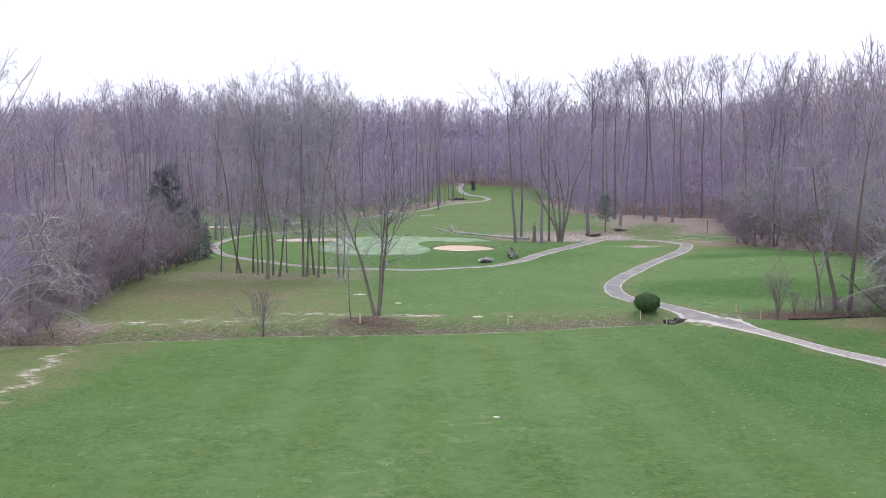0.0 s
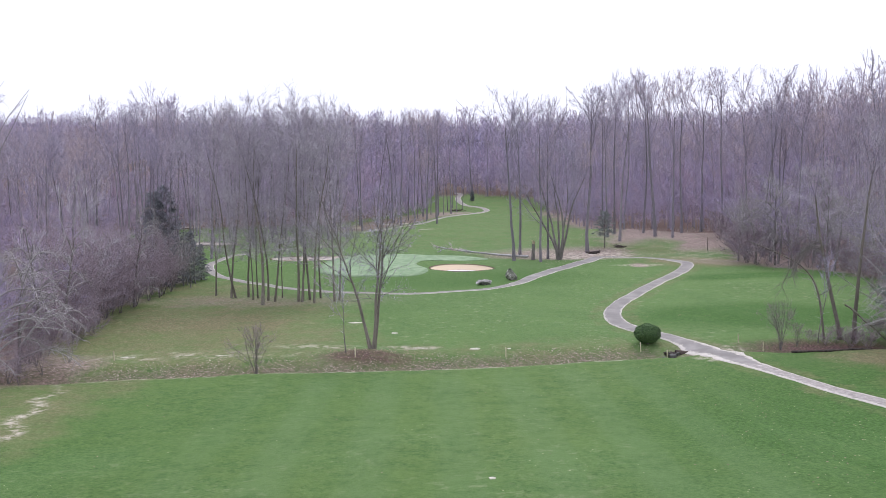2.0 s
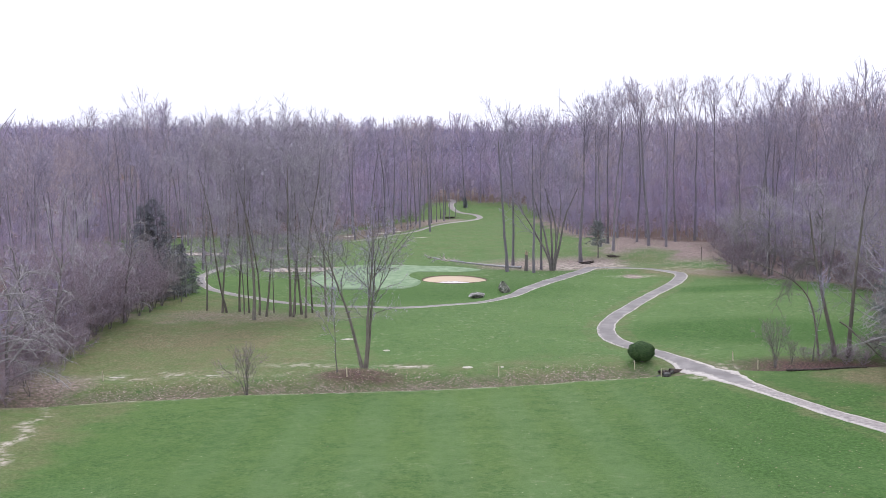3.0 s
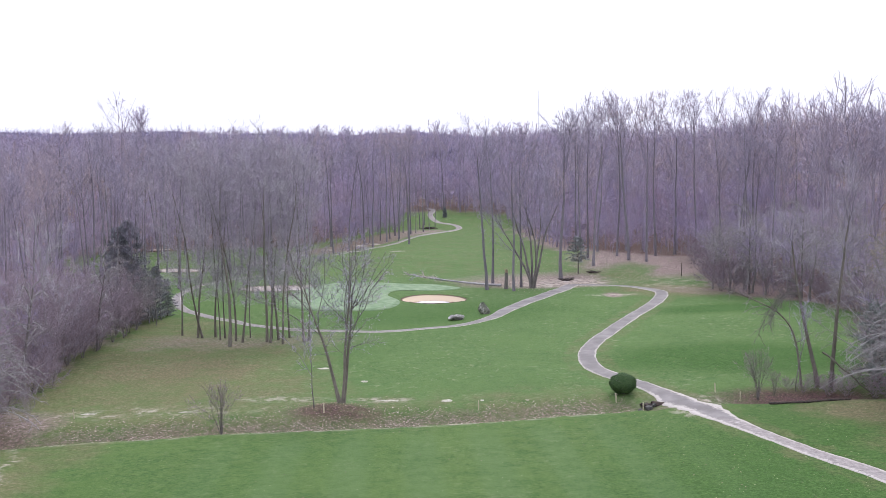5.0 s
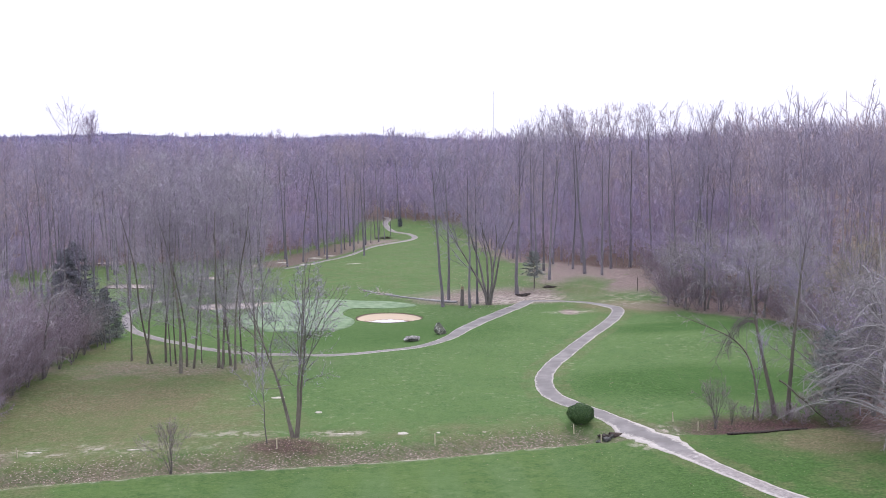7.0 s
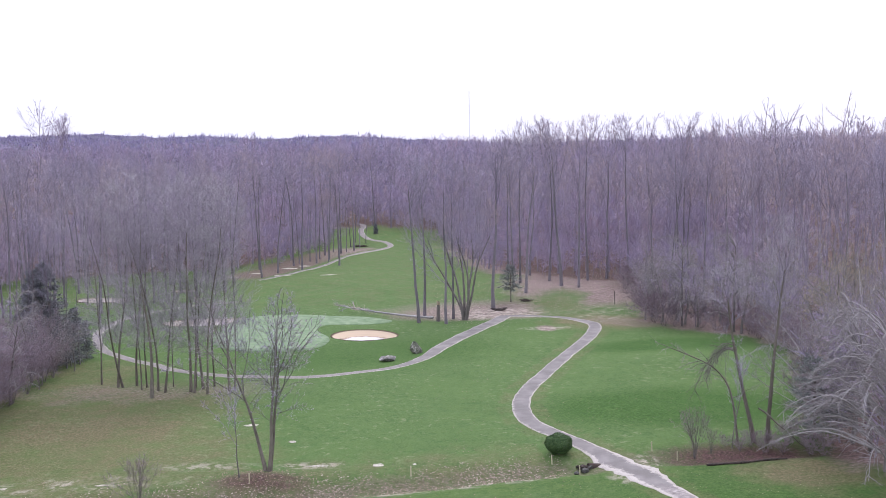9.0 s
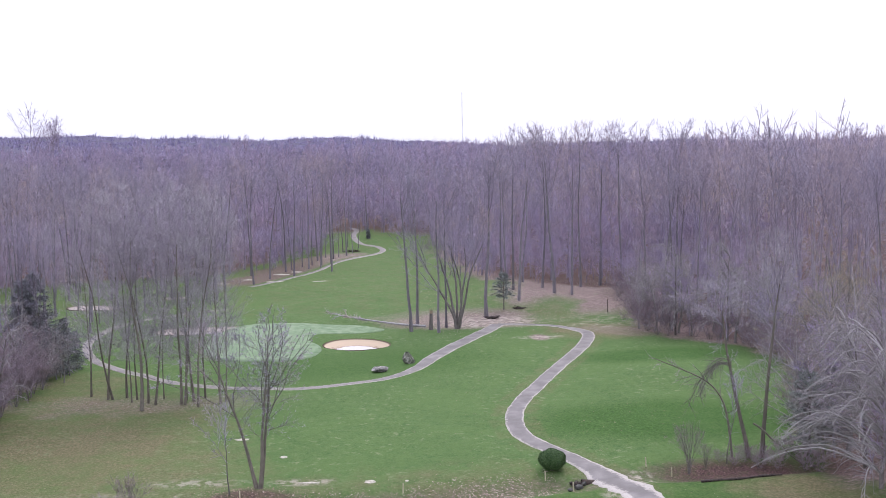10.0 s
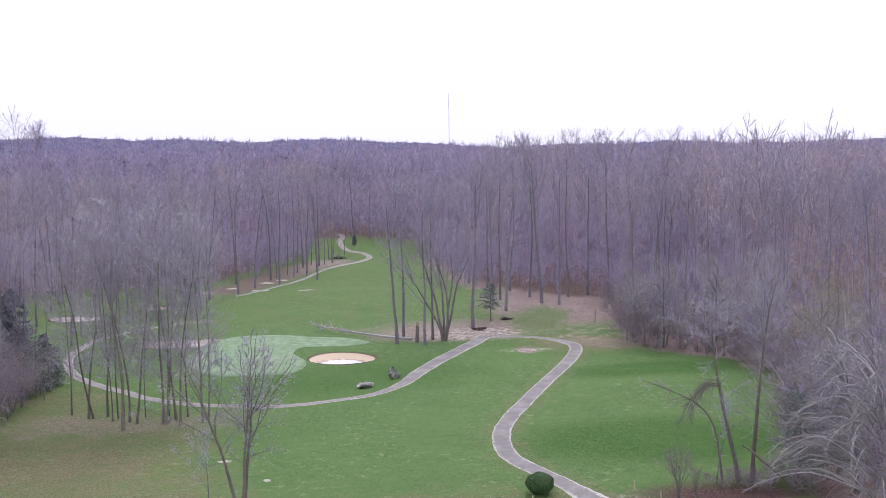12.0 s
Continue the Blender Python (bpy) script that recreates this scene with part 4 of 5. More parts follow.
def arching_tree():
    """A thin stem that bends over to one side."""
    top = tagged(new("arching_tree"), "thin bare tree bent over in an arch beside the bank", "tree")
    g, c, t = Geo(), Geo(), Geo()
    line = curve_through([(0, 0, -0.2), (-0.45, 0, 3.2), (-1.05, 0.1, 5.0), (-2.3, 0.2, 6.3), (-4.6, 0.2, 7.4), (-6.0, 0.1, 8.0)], 0.5)[None]
    n = line.shape[1]
    g.tubes(line, np.linspace(0.11, 0.025, n)[None], 7)
    s, w, at = sprout(line, 13, 0.3, 1.0, 0.7, 0.25)
    w[:, 2] = w[:, 2] * 0.6 - 0.05
    lp = grow(s, w, 2.4 * (1.15 - at) + 0.5, 5, -0.03, 0.12)
    c.tubes(lp, np.full((len(s), 1), 0.03) * np.array([[1, 0.8, 0.6, 0.45, 0.25]]), 4)
    s, w, at = sprout(lp, 10, 0.2, 1.0, 0.7, 0.25)
    t.spikes(s, w, 0.4 + 0.5 * rng.random(len(s)), np.full(len(s), 0.022))
    put("trunk", geo_mesh("trunk", g, M_BARK_OLIVE), top)
    crown = put("crown", geo_mesh("crown", c, M_BARK), top)
    tagged(put("twig_spray", geo_mesh("twig_spray", t, M_TWIG_RED), crown), kind="stuff")
    top.matrix_basis = stand(31.8, 91.2)


arching_tree()
for x, y, s in [(39.6, 76.6, 0.9), (42.5, 83.0, 1.1), (41.0, 90.5, 1.1), (43.5, 78.0, 1.1), (40.5, 74.0, 1.0), (45, 86, 1.2), (38.6, 93.0, 0.9)]:
    spread.plant(x, y, s)
for x, y, s in [(-35.8, 82.0, 0.85), (-36.5, 76.0, 0.95), (-36.0, 93.0, 0.75)]:
    spread.plant(x, y, s)


def bough_tree(x, y, h, n, reach, face, label):
    """A bare tree whose long pale limbs arch out and hang, most of them towards the direction face (degrees)."""
    top = tagged(new("arching_limbed_tree"), label, "tree", "trees with arching pale limbs")
    t, g, f = Geo(), Geo(), Geo()
    tp = grow(np.array([[0, 0, -0.2]]), np.array([[0.03, 0.02, 1.0]]), np.array([h]), 8, 0.02, 0.05)
    t.tubes(tp, (0.17 * (1 - 0.75 * np.linspace(0, 1, 8)))[None], 8)
    u = np.linspace(0, 1, 9)
    lines = []
    for k in range(n):
        a = radians(face + rng.normal() * 48)
        z = 0.13 + 0.83 * (k + rng.random()) / n
        base = tp[0, min(7, int(z * 7.99))]
        r = reach * (1.15 - 0.55 * z) * (0.65 + 0.5 * rng.random())
        rise = r * (0.18 + 0.3 * rng.random() + 0.35 * z)
        bend = rng.normal() * 0.12 * r
        out = r * u
        lines.append(np.stack([base[0] + math.cos(a) * out - math.sin(a) * bend * u**2, base[1] + math.sin(a) * out + math.cos(a) * bend * u**2,
                               base[2] + rise * np.sin(u * 2.2) - 0.22 * r * u**2 + 0.06 * np.sin(u * 14 + k)], 1))
    p = np.array(lines)
    g.tubes(p, np.tile(0.074 * (1 - 0.72 * u), (n, 1)), 5)
    s, w, at = sprout(p, 13, 0.15, 1.0, 0.75, 0.25)
    w[:, 2] += 0.05
    sp = grow(s, w, reach * 0.24 * (1.15 - 0.7 * at) * (0.6 + 0.7 * rng.random(len(s))), 5, -0.03, 0.14)
    g.tubes(sp, np.full((len(s), 1), 0.026) * np.array([[1, 0.85, 0.7, 0.5, 0.3]]), 3)
    s, w, at = sprout(sp, 7, 0.15, 1.0, 0.7, 0.25)
    f.spikes(s, w, 0.25 + 0.4 * rng.random(len(s)), np.full(len(s), 0.02))
    put("trunk", geo_mesh("trunk", t, M_BARK), top)
    crown = put("crown", geo_mesh("crown", g, M_BARK_SILVER), top, "crown of long arching pale limbs")
    tagged(put("twig_spray", geo_mesh("twig_spray", f, M_TWIG_TANGLE), crown), kind="stuff")
    top.matrix_basis = stand(x, y)


rng = np.random.default_rng(41)
for x, y, h, n, reach, face in [(-32.2, 78.0, 9.5, 17, 6.0, -10), (-31.4, 82.6, 7.5, 16, 5.0, -25), (-32.0, 88.5, 9.0, 18, 4.0, -30), (-33.0, 96.5, 9.0, 14, 3.4, -25), (-32.6, 124.0, 9.0, 16, 3.6, -30), (-31.6, 113.5, 8.0, 12, 3.0, -20)]:
    bough_tree(x, y, h, n, reach, face, "bare tree with long arching pale limbs at the wood's edge")
for x, y, h, n, reach, face in [(38.9, 81.0, 9.0, 46, 7.6, 178), (40.4, 86.4, 9.5, 30, 5.6, 200), (44.6, 146.8, 10.5, 22, 5.0, 215), (49.5, 141.0, 11.0, 22, 5.2, 225), (47.5, 97.5, 10.0, 18, 4.6, 215)]:
    bough_tree(x, y, h, n, reach, face, "bare tree with tangled arching pale limbs before the woods")
white = Kind("white_barked_tree", [tree_geo(12, 0.3, 4, 0.5, 5, 0.17, 0.85, 3, 5, 0.10, lift=0.03, droop=0.05, twig_w=0.03, twig_len=0.8, wiggle=0.05, side=8, side_from=0.15) for _ in range(3)], M_BARK_WHITE, M_TWIG_PALE, "slim tree with whitish bark and pale branches", "whitish trees at the wood's edge", limb=M_BARK_WHITE)
for x, y, s in [(-33.0, 104.2, 1.22), (-32.0, 102.4, 0.75), (-34.6, 92.0, 0.9)]:
    white.plant(x, y, s, tip=rng.normal() * 2)
edge_tree = make_tree("edge_tree", tree_geo(23, 0.35, 9, 0.5, 7, 0.13, 0.75, 5, 6, 0.2, lift=0.06, twig_w=0.02, twig_len=0.5, wiggle=0.06, side=12, side_from=0.3, slim=0.6), M_BARK, M_TWIG, "tall bare grey tree with rising limbs at the wood's edge", limb=M_BARK_PALE)
edge_tree.matrix_basis = stand(-33.6, 77.5)
for x, y, s in [(41.4, 153.0, 0.75), (43.0, 150.6, 0.85), (45.5, 148.4, 0.95), (53.0, 130.5, 1.05), (50.0, 139.5, 0.95), (46.5, 146.0, 0.85), (49.5, 143.5, 0.8), (52.5, 139.0, 0.9), (43.0, 155.4, 0.85), (45.5, 152.0, 0.95), (50.5, 149.0, 1.0), (55.0, 133.0, 0.95), (54.5, 126.0, 0.9), (57.0, 142.0, 1.05), (58.5, 121.0, 1.05)]:
    spread.plant(x, y, s, label="low bare tree crowded along the edge of the woods")
thicket = Kind("thicket_tree", [tree_geo(9, 0.12, 6, 0.5, 6, 0.2, 0.75, 4, 5, 0.075, ways=FAN[:3], lift=0.02, droop=0.14, twig_w=0.02, twig_len=0.42, wiggle=0.09) for _ in range(3)], M_BARK, M_TWIG_RED, "reddish-brown bare thicket at the wood's edge", "thicket at the wood's edge", limb=M_BRUSH)
for x, y, s in [(-34.2, 110.0, 0.95), (-34.0, 119.0, 0.95), (-36.0, 102.0, 1.1), (-35.6, 122.0, 0.8), (-31.4, 124.5, 0.6), (-32.6, 127.2, 0.8), (-33.4, 132.2, 0.9), (-33.4, 106.0, 0.7), (-33.6, 114.5, 0.85),
                (-34.5, 98.0, 0.9), (-33.2, 94.5, 0.75), (-33.0, 101.0, 0.6), (-35.5, 115.5, 1.1), (-36.5, 108.0, 1.2), (-30.9, 121.0, 0.45), (-29.6, 82.4, 0.34), (-30.8, 84.6, 0.42), (-28.6, 85.4, 0.28), (-31.6, 81.0, 0.4), (-32.4, 86.4, 0.55), (-30.2, 79.6, 0.3)]:
    thicket.plant(x, y, s)
for x, y, s in [(-31.8, 95.6, 0.5), (-31.6, 99.0, 0.62), (-31.9, 102.6, 0.85), (-32.2, 106.4, 0.8), (-32.0, 110.0, 0.72), (-31.6, 114.0, 0.66), (-31.4, 118.2, 0.62), (-31.2, 122.6, 0.6), (-31.0, 126.2, 0.5), (-33.2, 104.4, 1.05), (-33.4, 112.0, 1.0)]:
    thicket.plant(x, y, s, label="dense reddish-brown thicket spilling onto dry turf")
for x, y, s in [(47.0, 107.0, 1.1), (50.0, 114.0, 1.15), (53.0, 120.0, 1.15), (56.0, 112.0, 1.2), (48.5, 104.0, 1.0), (43.5, 97.5, 0.8), (51.0, 111.0, 0.95), (46.5, 93.0, 1.0)]:
    budding.plant(x, y, s)

# the woods: the nearer trees one by one, the rest as one mass
planted = [(o.location.x, o.location.y) for o in scene.objects if o.type == "EMPTY"]


def scatter(y0, y1, gap, tries, mask, margin=0.55):
    out = []
    cell = {}
    for px, py in planted:
        cell.setdefault((int(px // gap), int(py // gap)), []).append((px, py))
    for _ in range(tries):
        y = y0 + (y1 - y0) * rng.random()
        half = margin * y + 14
        x = (2 * rng.random() - 1) * half
        if not mask(x, y):
            continue
        c = (int(x // gap), int(y // gap))
        if all((x - px) ** 2 + (y - py) ** 2 > gap * gap for i in (-1, 0, 1) for j in (-1, 0, 1) for px, py in cell.get((c[0] + i, c[1] + j), ())):
            cell.setdefault(c, []).append((x, y))
            planted.append((x, y))
            out.append((x, y))
    return out


def in_woods(x, y):
    return left_wood(x, y) > 1.0 or right_wood(x, y) > 1.5


def tall_at(x, y):
    """Size of a tree of the woods: the canopy climbs slowly with the land, higher on the right, with single spires."""
    far = math.hypot(x - 1, y - 5)
    h = min(13.9 + 0.033 * far, 21.8 + 0.0085 * far)
    right_side = float(smooth01((x / far - 0.2) / 0.16))
    h += right_side * max(0.0, 25.2 - h)
    h *= 0.93 + 0.12 * rng.random() + 0.04 * math.sin(x * 0.13 + y * 0.07)
    if y > 335 and rng.random() < 0.06:
        h *= 1.10
    if y < 250 and rng.random() < (0.13 if x < 0 else 0.06):
        h *= 1.17
    return (h - max(0.0, float(land(x, y)) - 1)) / 24


all_near = scatter(62, 172, 4.7, 12000, in_woods)
near_trees = [p for p in all_near if max(left_wood(*p), right_wood(*p)) < 11]
for x, y in near_trees:
    forest.plant(x, y, tall_at(x, y), tip=rng.normal() * 1.5, thick=0.8 + 0.4 * rng.random())


def woods_mass(name, spots, variants, label, twig):
    out = Geo()
    for j, (x, y) in enumerate(spots):
        grown = variants[j % len(variants)]
        a, s = rng.random() * 6.283, tall_at(x, y)
        c, sn = math.cos(a) * s, math.sin(a) * s
        z = float(land(x, y))
        for v, q, t in grown:
            w = np.empty_like(v)
            w[:, 0], w[:, 1], w[:, 2] = v[:, 0] * c - v[:, 1] * sn + x, v[:, 0] * sn + v[:, 1] * c + y, v[:, 2] * s + z
            out.add(w, q, t)
    v, q, t = out.arrays()
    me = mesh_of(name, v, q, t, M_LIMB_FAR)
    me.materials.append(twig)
    me.polygons.foreach_set("material_index", np.repeat([0, 1], [len(q), len(t)]).astype(np.int32))
    return tagged(new(name, me), label, "woods", kind="stuff")


def far_set(H, fork, leaders, limbs, twigs, trunk_r, limb_len, twig_w, twig_len, side=8, n=6):
    return [tuple(g.arrays() for g in tree_geo(H, fork + 0.15 * rng.random(), leaders, 0.45, limbs, limb_len, 0.8, 0, twigs, trunk_r, far=True, twig_w=twig_w, twig_len=twig_len, side=side, side_from=0.25, up=0.35)) for _ in range(n)]


woods_mass("woods_interior", [p for p in all_near if max(left_wood(*p), right_wood(*p)) >= 11], far_set(24, 0.36, 5, 6, 13, 0.16, 0.15, 0.05, 0.8, 14), "inner part of the bare grey woods", M_TWIG)
woods_mass("woods_behind", scatter(172, 232, 5.4, 9000, in_woods), far_set(24, 0.36, 5, 6, 12, 0.16, 0.15, 0.06, 0.9, 14), "dense bare grey woods behind the fairway", M_TWIG)
woods_mass("deep_woods", scatter(232, 335, 7.0, 9000, in_woods), far_set(24, 0.36, 4, 5, 7, 0.18, 0.16, 0.09, 1.3, 8), "deep bare woods, crowns tinted purple-grey for haze", M_TWIG_HAZE)
woods_mass("far_woods", scatter(335, 620, 14.5, 9000, lambda x, y: True), far_set(24, 0.3, 4, 3, 6, 0.25, 0.2, 0.14, 2.0, 3), "far bare woods reaching the skyline", M_TWIG_HAZE)
planted.clear()
low_spots = scatter(80, 196, 3.5, 11000, lambda x, y: 1.0 < max(left_wood(x, y), right_wood(x, y)) < 20) + scatter(190, 310, 2.9, 9000, lambda x, y: 0.5 < max(left_wood(x, y), right_wood(x, y)) < 14)
deep_spots = scatter(196, 330, 4.4, 14000, lambda x, y: 1.0 < max(left_wood(x, y), right_wood(x, y)) < 60)
woods_mass("deep_understory", deep_spots, far_set(11, 0.2, 3, 3, 7, 0.07, 0.22, 0.10, 2.0, 7), "saplings filling the deeper woods", M_TWIG_HAZE)
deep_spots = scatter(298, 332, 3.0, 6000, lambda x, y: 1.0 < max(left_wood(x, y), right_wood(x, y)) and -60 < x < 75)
woods_mass("hill_saplings", deep_spots, far_set(9, 0.2, 3, 3, 5, 0.07, 0.22, 0.10, 2.0, 5), "saplings on the slope behind the far turf", M_TWIG_HAZE)
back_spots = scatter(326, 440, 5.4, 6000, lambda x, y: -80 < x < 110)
woods_mass("back_woods", back_spots, far_set(13, 0.2, 3, 3, 4, 0.09, 0.2, 0.13, 2.2, 4), "young bare trees behind the far turf", M_TWIG_HAZE)
woods_mass("tall_far_trees", [(-127, 478), (-123, 486), (-120, 482), (-124, 492), (-130, 486), (-117, 489)], far_set(43, 0.4, 6, 5, 7, 0.3, 0.16, 0.13, 1.9, 4), "tall bare trees standing above the skyline", M_TWIG_HAZE)
edge_spots = scatter(196, 312, 1.6, 22000, lambda x, y: -0.5 < left_wood(x, y) < 4.5 and x > -75) + scatter(186, 300, 1.9, 9000, lambda x, y: 1.0 < right_wood(x, y) < 5 and x < 60 and y > 205)
woods_mass("far_brush", edge_spots, far_set(4.2, 0.15, 3, 3, 7, 0.04, 0.26, 0.05, 1.0, 5), "low brush along the far edge of the turf", M_TWIG_HAZE)
woods_mass("understory", low_spots, far_set(8, 0.2, 3, 3, 11, 0.055, 0.24, 0.045, 1.4, 8), "thin bare saplings and brush under the trees", M_TWIG_HAZE)


def ridge():
    """Far wooded rise, its back feathered with bare tops."""
    gx, gy = np.arange(-900, 901, 6.0), np.arange(610, 1300, 8.0)
    X, Y = np.meshgrid(gx, gy)

    def rise(x, y):
        z = 20.5 + 12 * smooth01((y - 610) / 550) + 5 * smooth01((-60 - x) / 250) * smooth01((y - 650) / 400)
        z = z - 8 * smooth01((x - 10) / 140)
        return z + 2.4 * np.sin(x * 0.021) * np.sin(y * 0.017) + 1.6 * np.sin(x * 0.047 + 2) + 0.7 * np.sin(x * 0.083 + 1) * np.sin(y * 0.07) + 0.5 * np.sin(x * 0.19 + y * 0.11)

    z = rise(X, Y) + rng.normal(size=X.shape) * 0.45
    z[0], z[-1], z[:, 0], z[:, -1] = -1, -1, -1, -1
    nx, ny = len(gx), len(gy)
    i = (np.arange(ny - 1)[:, None] * nx + np.arange(nx - 1)[None]).ravel()
    g = Geo()
    g.add(np.stack([X.ravel(), Y.ravel(), z.ravel()], 1), np.stack([i, i + 1, i + nx + 1, i + nx], 1))
    crowns, tips = 8000, 8
    y = 612 + 640 * rng.random(crowns)
    x = rng.uniform(-0.5, 0.5, crowns) * y
    wide = 1.0 + 1.2 * rng.random(crowns)
    tall = 1.2 + 2.2 * rng.random(crowns) ** 2 + 3.0 * np.clip(bumpy(x, y, 0.07, 2.0), 0, 1) + 4.0 * (rng.random(crowns) < 0.05)
    high, wide = np.repeat(tall, tips), np.repeat(wide, tips)
    x, y = np.repeat(x, tips), np.repeat(y, tips)
    n = len(x)
    x, y = x + rng.normal(size=n) * wide, y + rng.normal(size=n) * wide
    g.spikes(np.stack([x, y, rise(x, y) - 0.8], 1), np.stack([rng.normal(size=n) * 0.25, rng.normal(size=n) * 0.25, np.ones(n)], 1), 0.6 + high * (0.6 + 0.4 * rng.random(n)), 0.6 + 0.6 * rng.random(n))
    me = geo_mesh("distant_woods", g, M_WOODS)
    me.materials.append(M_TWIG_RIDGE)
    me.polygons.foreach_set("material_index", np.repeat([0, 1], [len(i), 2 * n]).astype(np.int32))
    tagged(new("distant_woods", me), "distant wooded ridge with bare crowns on the skyline", "woods", kind="stuff")


ridge()

# brush along the edges of the woods
brush = Kind("brush", [tree_geo(3.4, 0.1, 4, 0.6, 5, 0.25, 0.9, 0, 11, 0.028, ways=[(1.5 * a, 1.5 * b) for a, b in FAN[:4]], lift=0.0, twig_w=0.022, twig_len=0.5, far=True) for _ in range(4)], M_BARK, M_BRUSH, "tangled brown leafless brush at the wood's edge", "brush at the edge of the woods")
for y in [*np.arange(86, 122, 2.2), 141, 143.5, 146]:
    x = float(np.interp(y, LEFT_Y, LEFT_X))
    brush.plant(x - 0.6 + rng.normal() * 0.7, y + rng.normal() * 0.5, 0.7 + 0.7 * rng.random())
for y in list(np.arange(96, 150, 1.8)) + list(np.arange(151, 186, 3)):
    x = float(np.interp(y, RIGHT_Y, RIGHT_X))
    brush.plant(x + 0.8 + rng.normal() * 0.8, y + rng.normal() * 0.6, 0.7 + 0.8 * rng.random())

for x, y, s in [(30.4, 90.2, 0.32), (31.4, 89.6, 0.36), (32.4, 90.2, 0.44), (33.2, 89.2, 0.4), (33.8, 89.9, 0.46), (34.6, 88.9, 0.5), (35.6, 90.4, 0.6), (36.6, 88.4, 0.6), (37.0, 87.0, 0.6)]:
    brush.plant(x, y, s, label="low tangled brush on the leafy bank")

# conifers


def conifer_geo(H, spread_, boughs, low=0.04, needles=26, dome=False):
    trunk, crown, sprays = Geo(), Geo(), Geo()
    tp = grow(np.zeros((1, 3)) - [0, 0, 0.2], np.array([[0, 0, 1.0]]), np.array([H]), 7, 0.05, 0.02)
    trunk.tubes(tp, (0.018 * H * (1 - np.linspace(0, 1, 7) * 0.92))[None], 7)
    s, w, at = sprout(tp, boughs, low, 0.99, 1.4, 0.14)
    u = (at - low) / (1 - low)
    ln = spread_ * np.minimum((1.03 - u) ** 0.7, 0.55 + u * 2) * (0.72 + 0.42 * rng.random(len(s))) + 0.12
    if dome:
        ln = spread_ * np.sqrt(np.clip(1.04 - (1.6 * u - 0.6) ** 2, 0.02, 1)) * (0.75 + 0.4 * rng.random(len(s)))
    bp = grow(s, w, ln, 5, 0.05 if dome else -0.04, 0.1)
    crown.tubes(bp, np.full((len(s), 1), 0.028) * np.array([[1, 0.8, 0.6, 0.4, 0.2]]), 3)
    for count, angle, long, wide in ((needles, 0.75, 0.42, 0.075), (needles // 2, 1.1, 0.3, 0.06)):
        s, w, at = sprout(bp, count, 0.1, 1.0, angle, 0.3)
        w[:, 2] -= 0.1
        sprays.spikes(s, w, long * (0.5 + 0.8 * rng.random(len(s))), wide * (0.6 + 0.8 * rng.random(len(s))))
    return trunk, crown, sprays


conifer = Kind("conifer", [conifer_geo(10.0, 3.0, 150, 0.03, 34), conifer_geo(8.6, 2.8, 140, 0.03, 34)], M_BARK, M_SPRUCE, "dark green conifer among bare trees", "conifers", "foliage", M_BARK)
for x, y, s in [(-32.4, 132.2, 1.22), (-34.8, 134.0, 1.1), (-29.9, 137.0, 0.46), (-31.0, 135.4, 0.75), (-33.6, 130.6, 1.15), (42.0, 95.5, 0.75)]:
    conifer.plant(x, y, s)
for x, y, s in [(-31.6, 128.8, 0.62), (-33.2, 127.6, 0.75), (-30.8, 131.4, 0.55), (-34.4, 130.0, 0.8), (-29.9, 133.6, 0.5), (-32.4, 130.6, 0.7)]:
    forest.plant(x, y, s, thick=0.7, label="slim bare tree in front of dark conifers")
for x, y, s in [(-31.2, 127.2, 0.55), (-33.4, 126.4, 0.66), (-29.6, 129.8, 0.40), (-30.6, 132.6, 0.5)]:
    spread.plant(x, y, s, label="tangled bare tree in front of dark conifers")
juniper = Kind("grey_green_conifer", [conifer_geo(6.8, 2.2, 120, 0.03, 20, dome=True)], M_BARK, M_PINE, "grey-green conifer behind tangled bare twigs", fine="foliage", limb=M_BARK)
juniper.plant(38.2, 91.2)
small_pine = Kind("small_pine", [conifer_geo(6.0, 2.4, 62, 0.36, 24)], M_BARK, M_PINE, "small open pine in the leafy clearing", fine="foliage", limb=M_BARK)
small_pine.plant(25.5, 171.6, 1.0, tip=2)
dark_shrub = Kind("columnar_evergreen", [conifer_geo(2.7, 0.42, 60, 0.02)], M_BARK, M_SPRUCE, "narrow dark evergreen at the end of the fairway", fine="foliage", limb=M_BARK)
dark_shrub.plant(7.8, 290.0)

# ---------------------------------------------------------------- smaller things


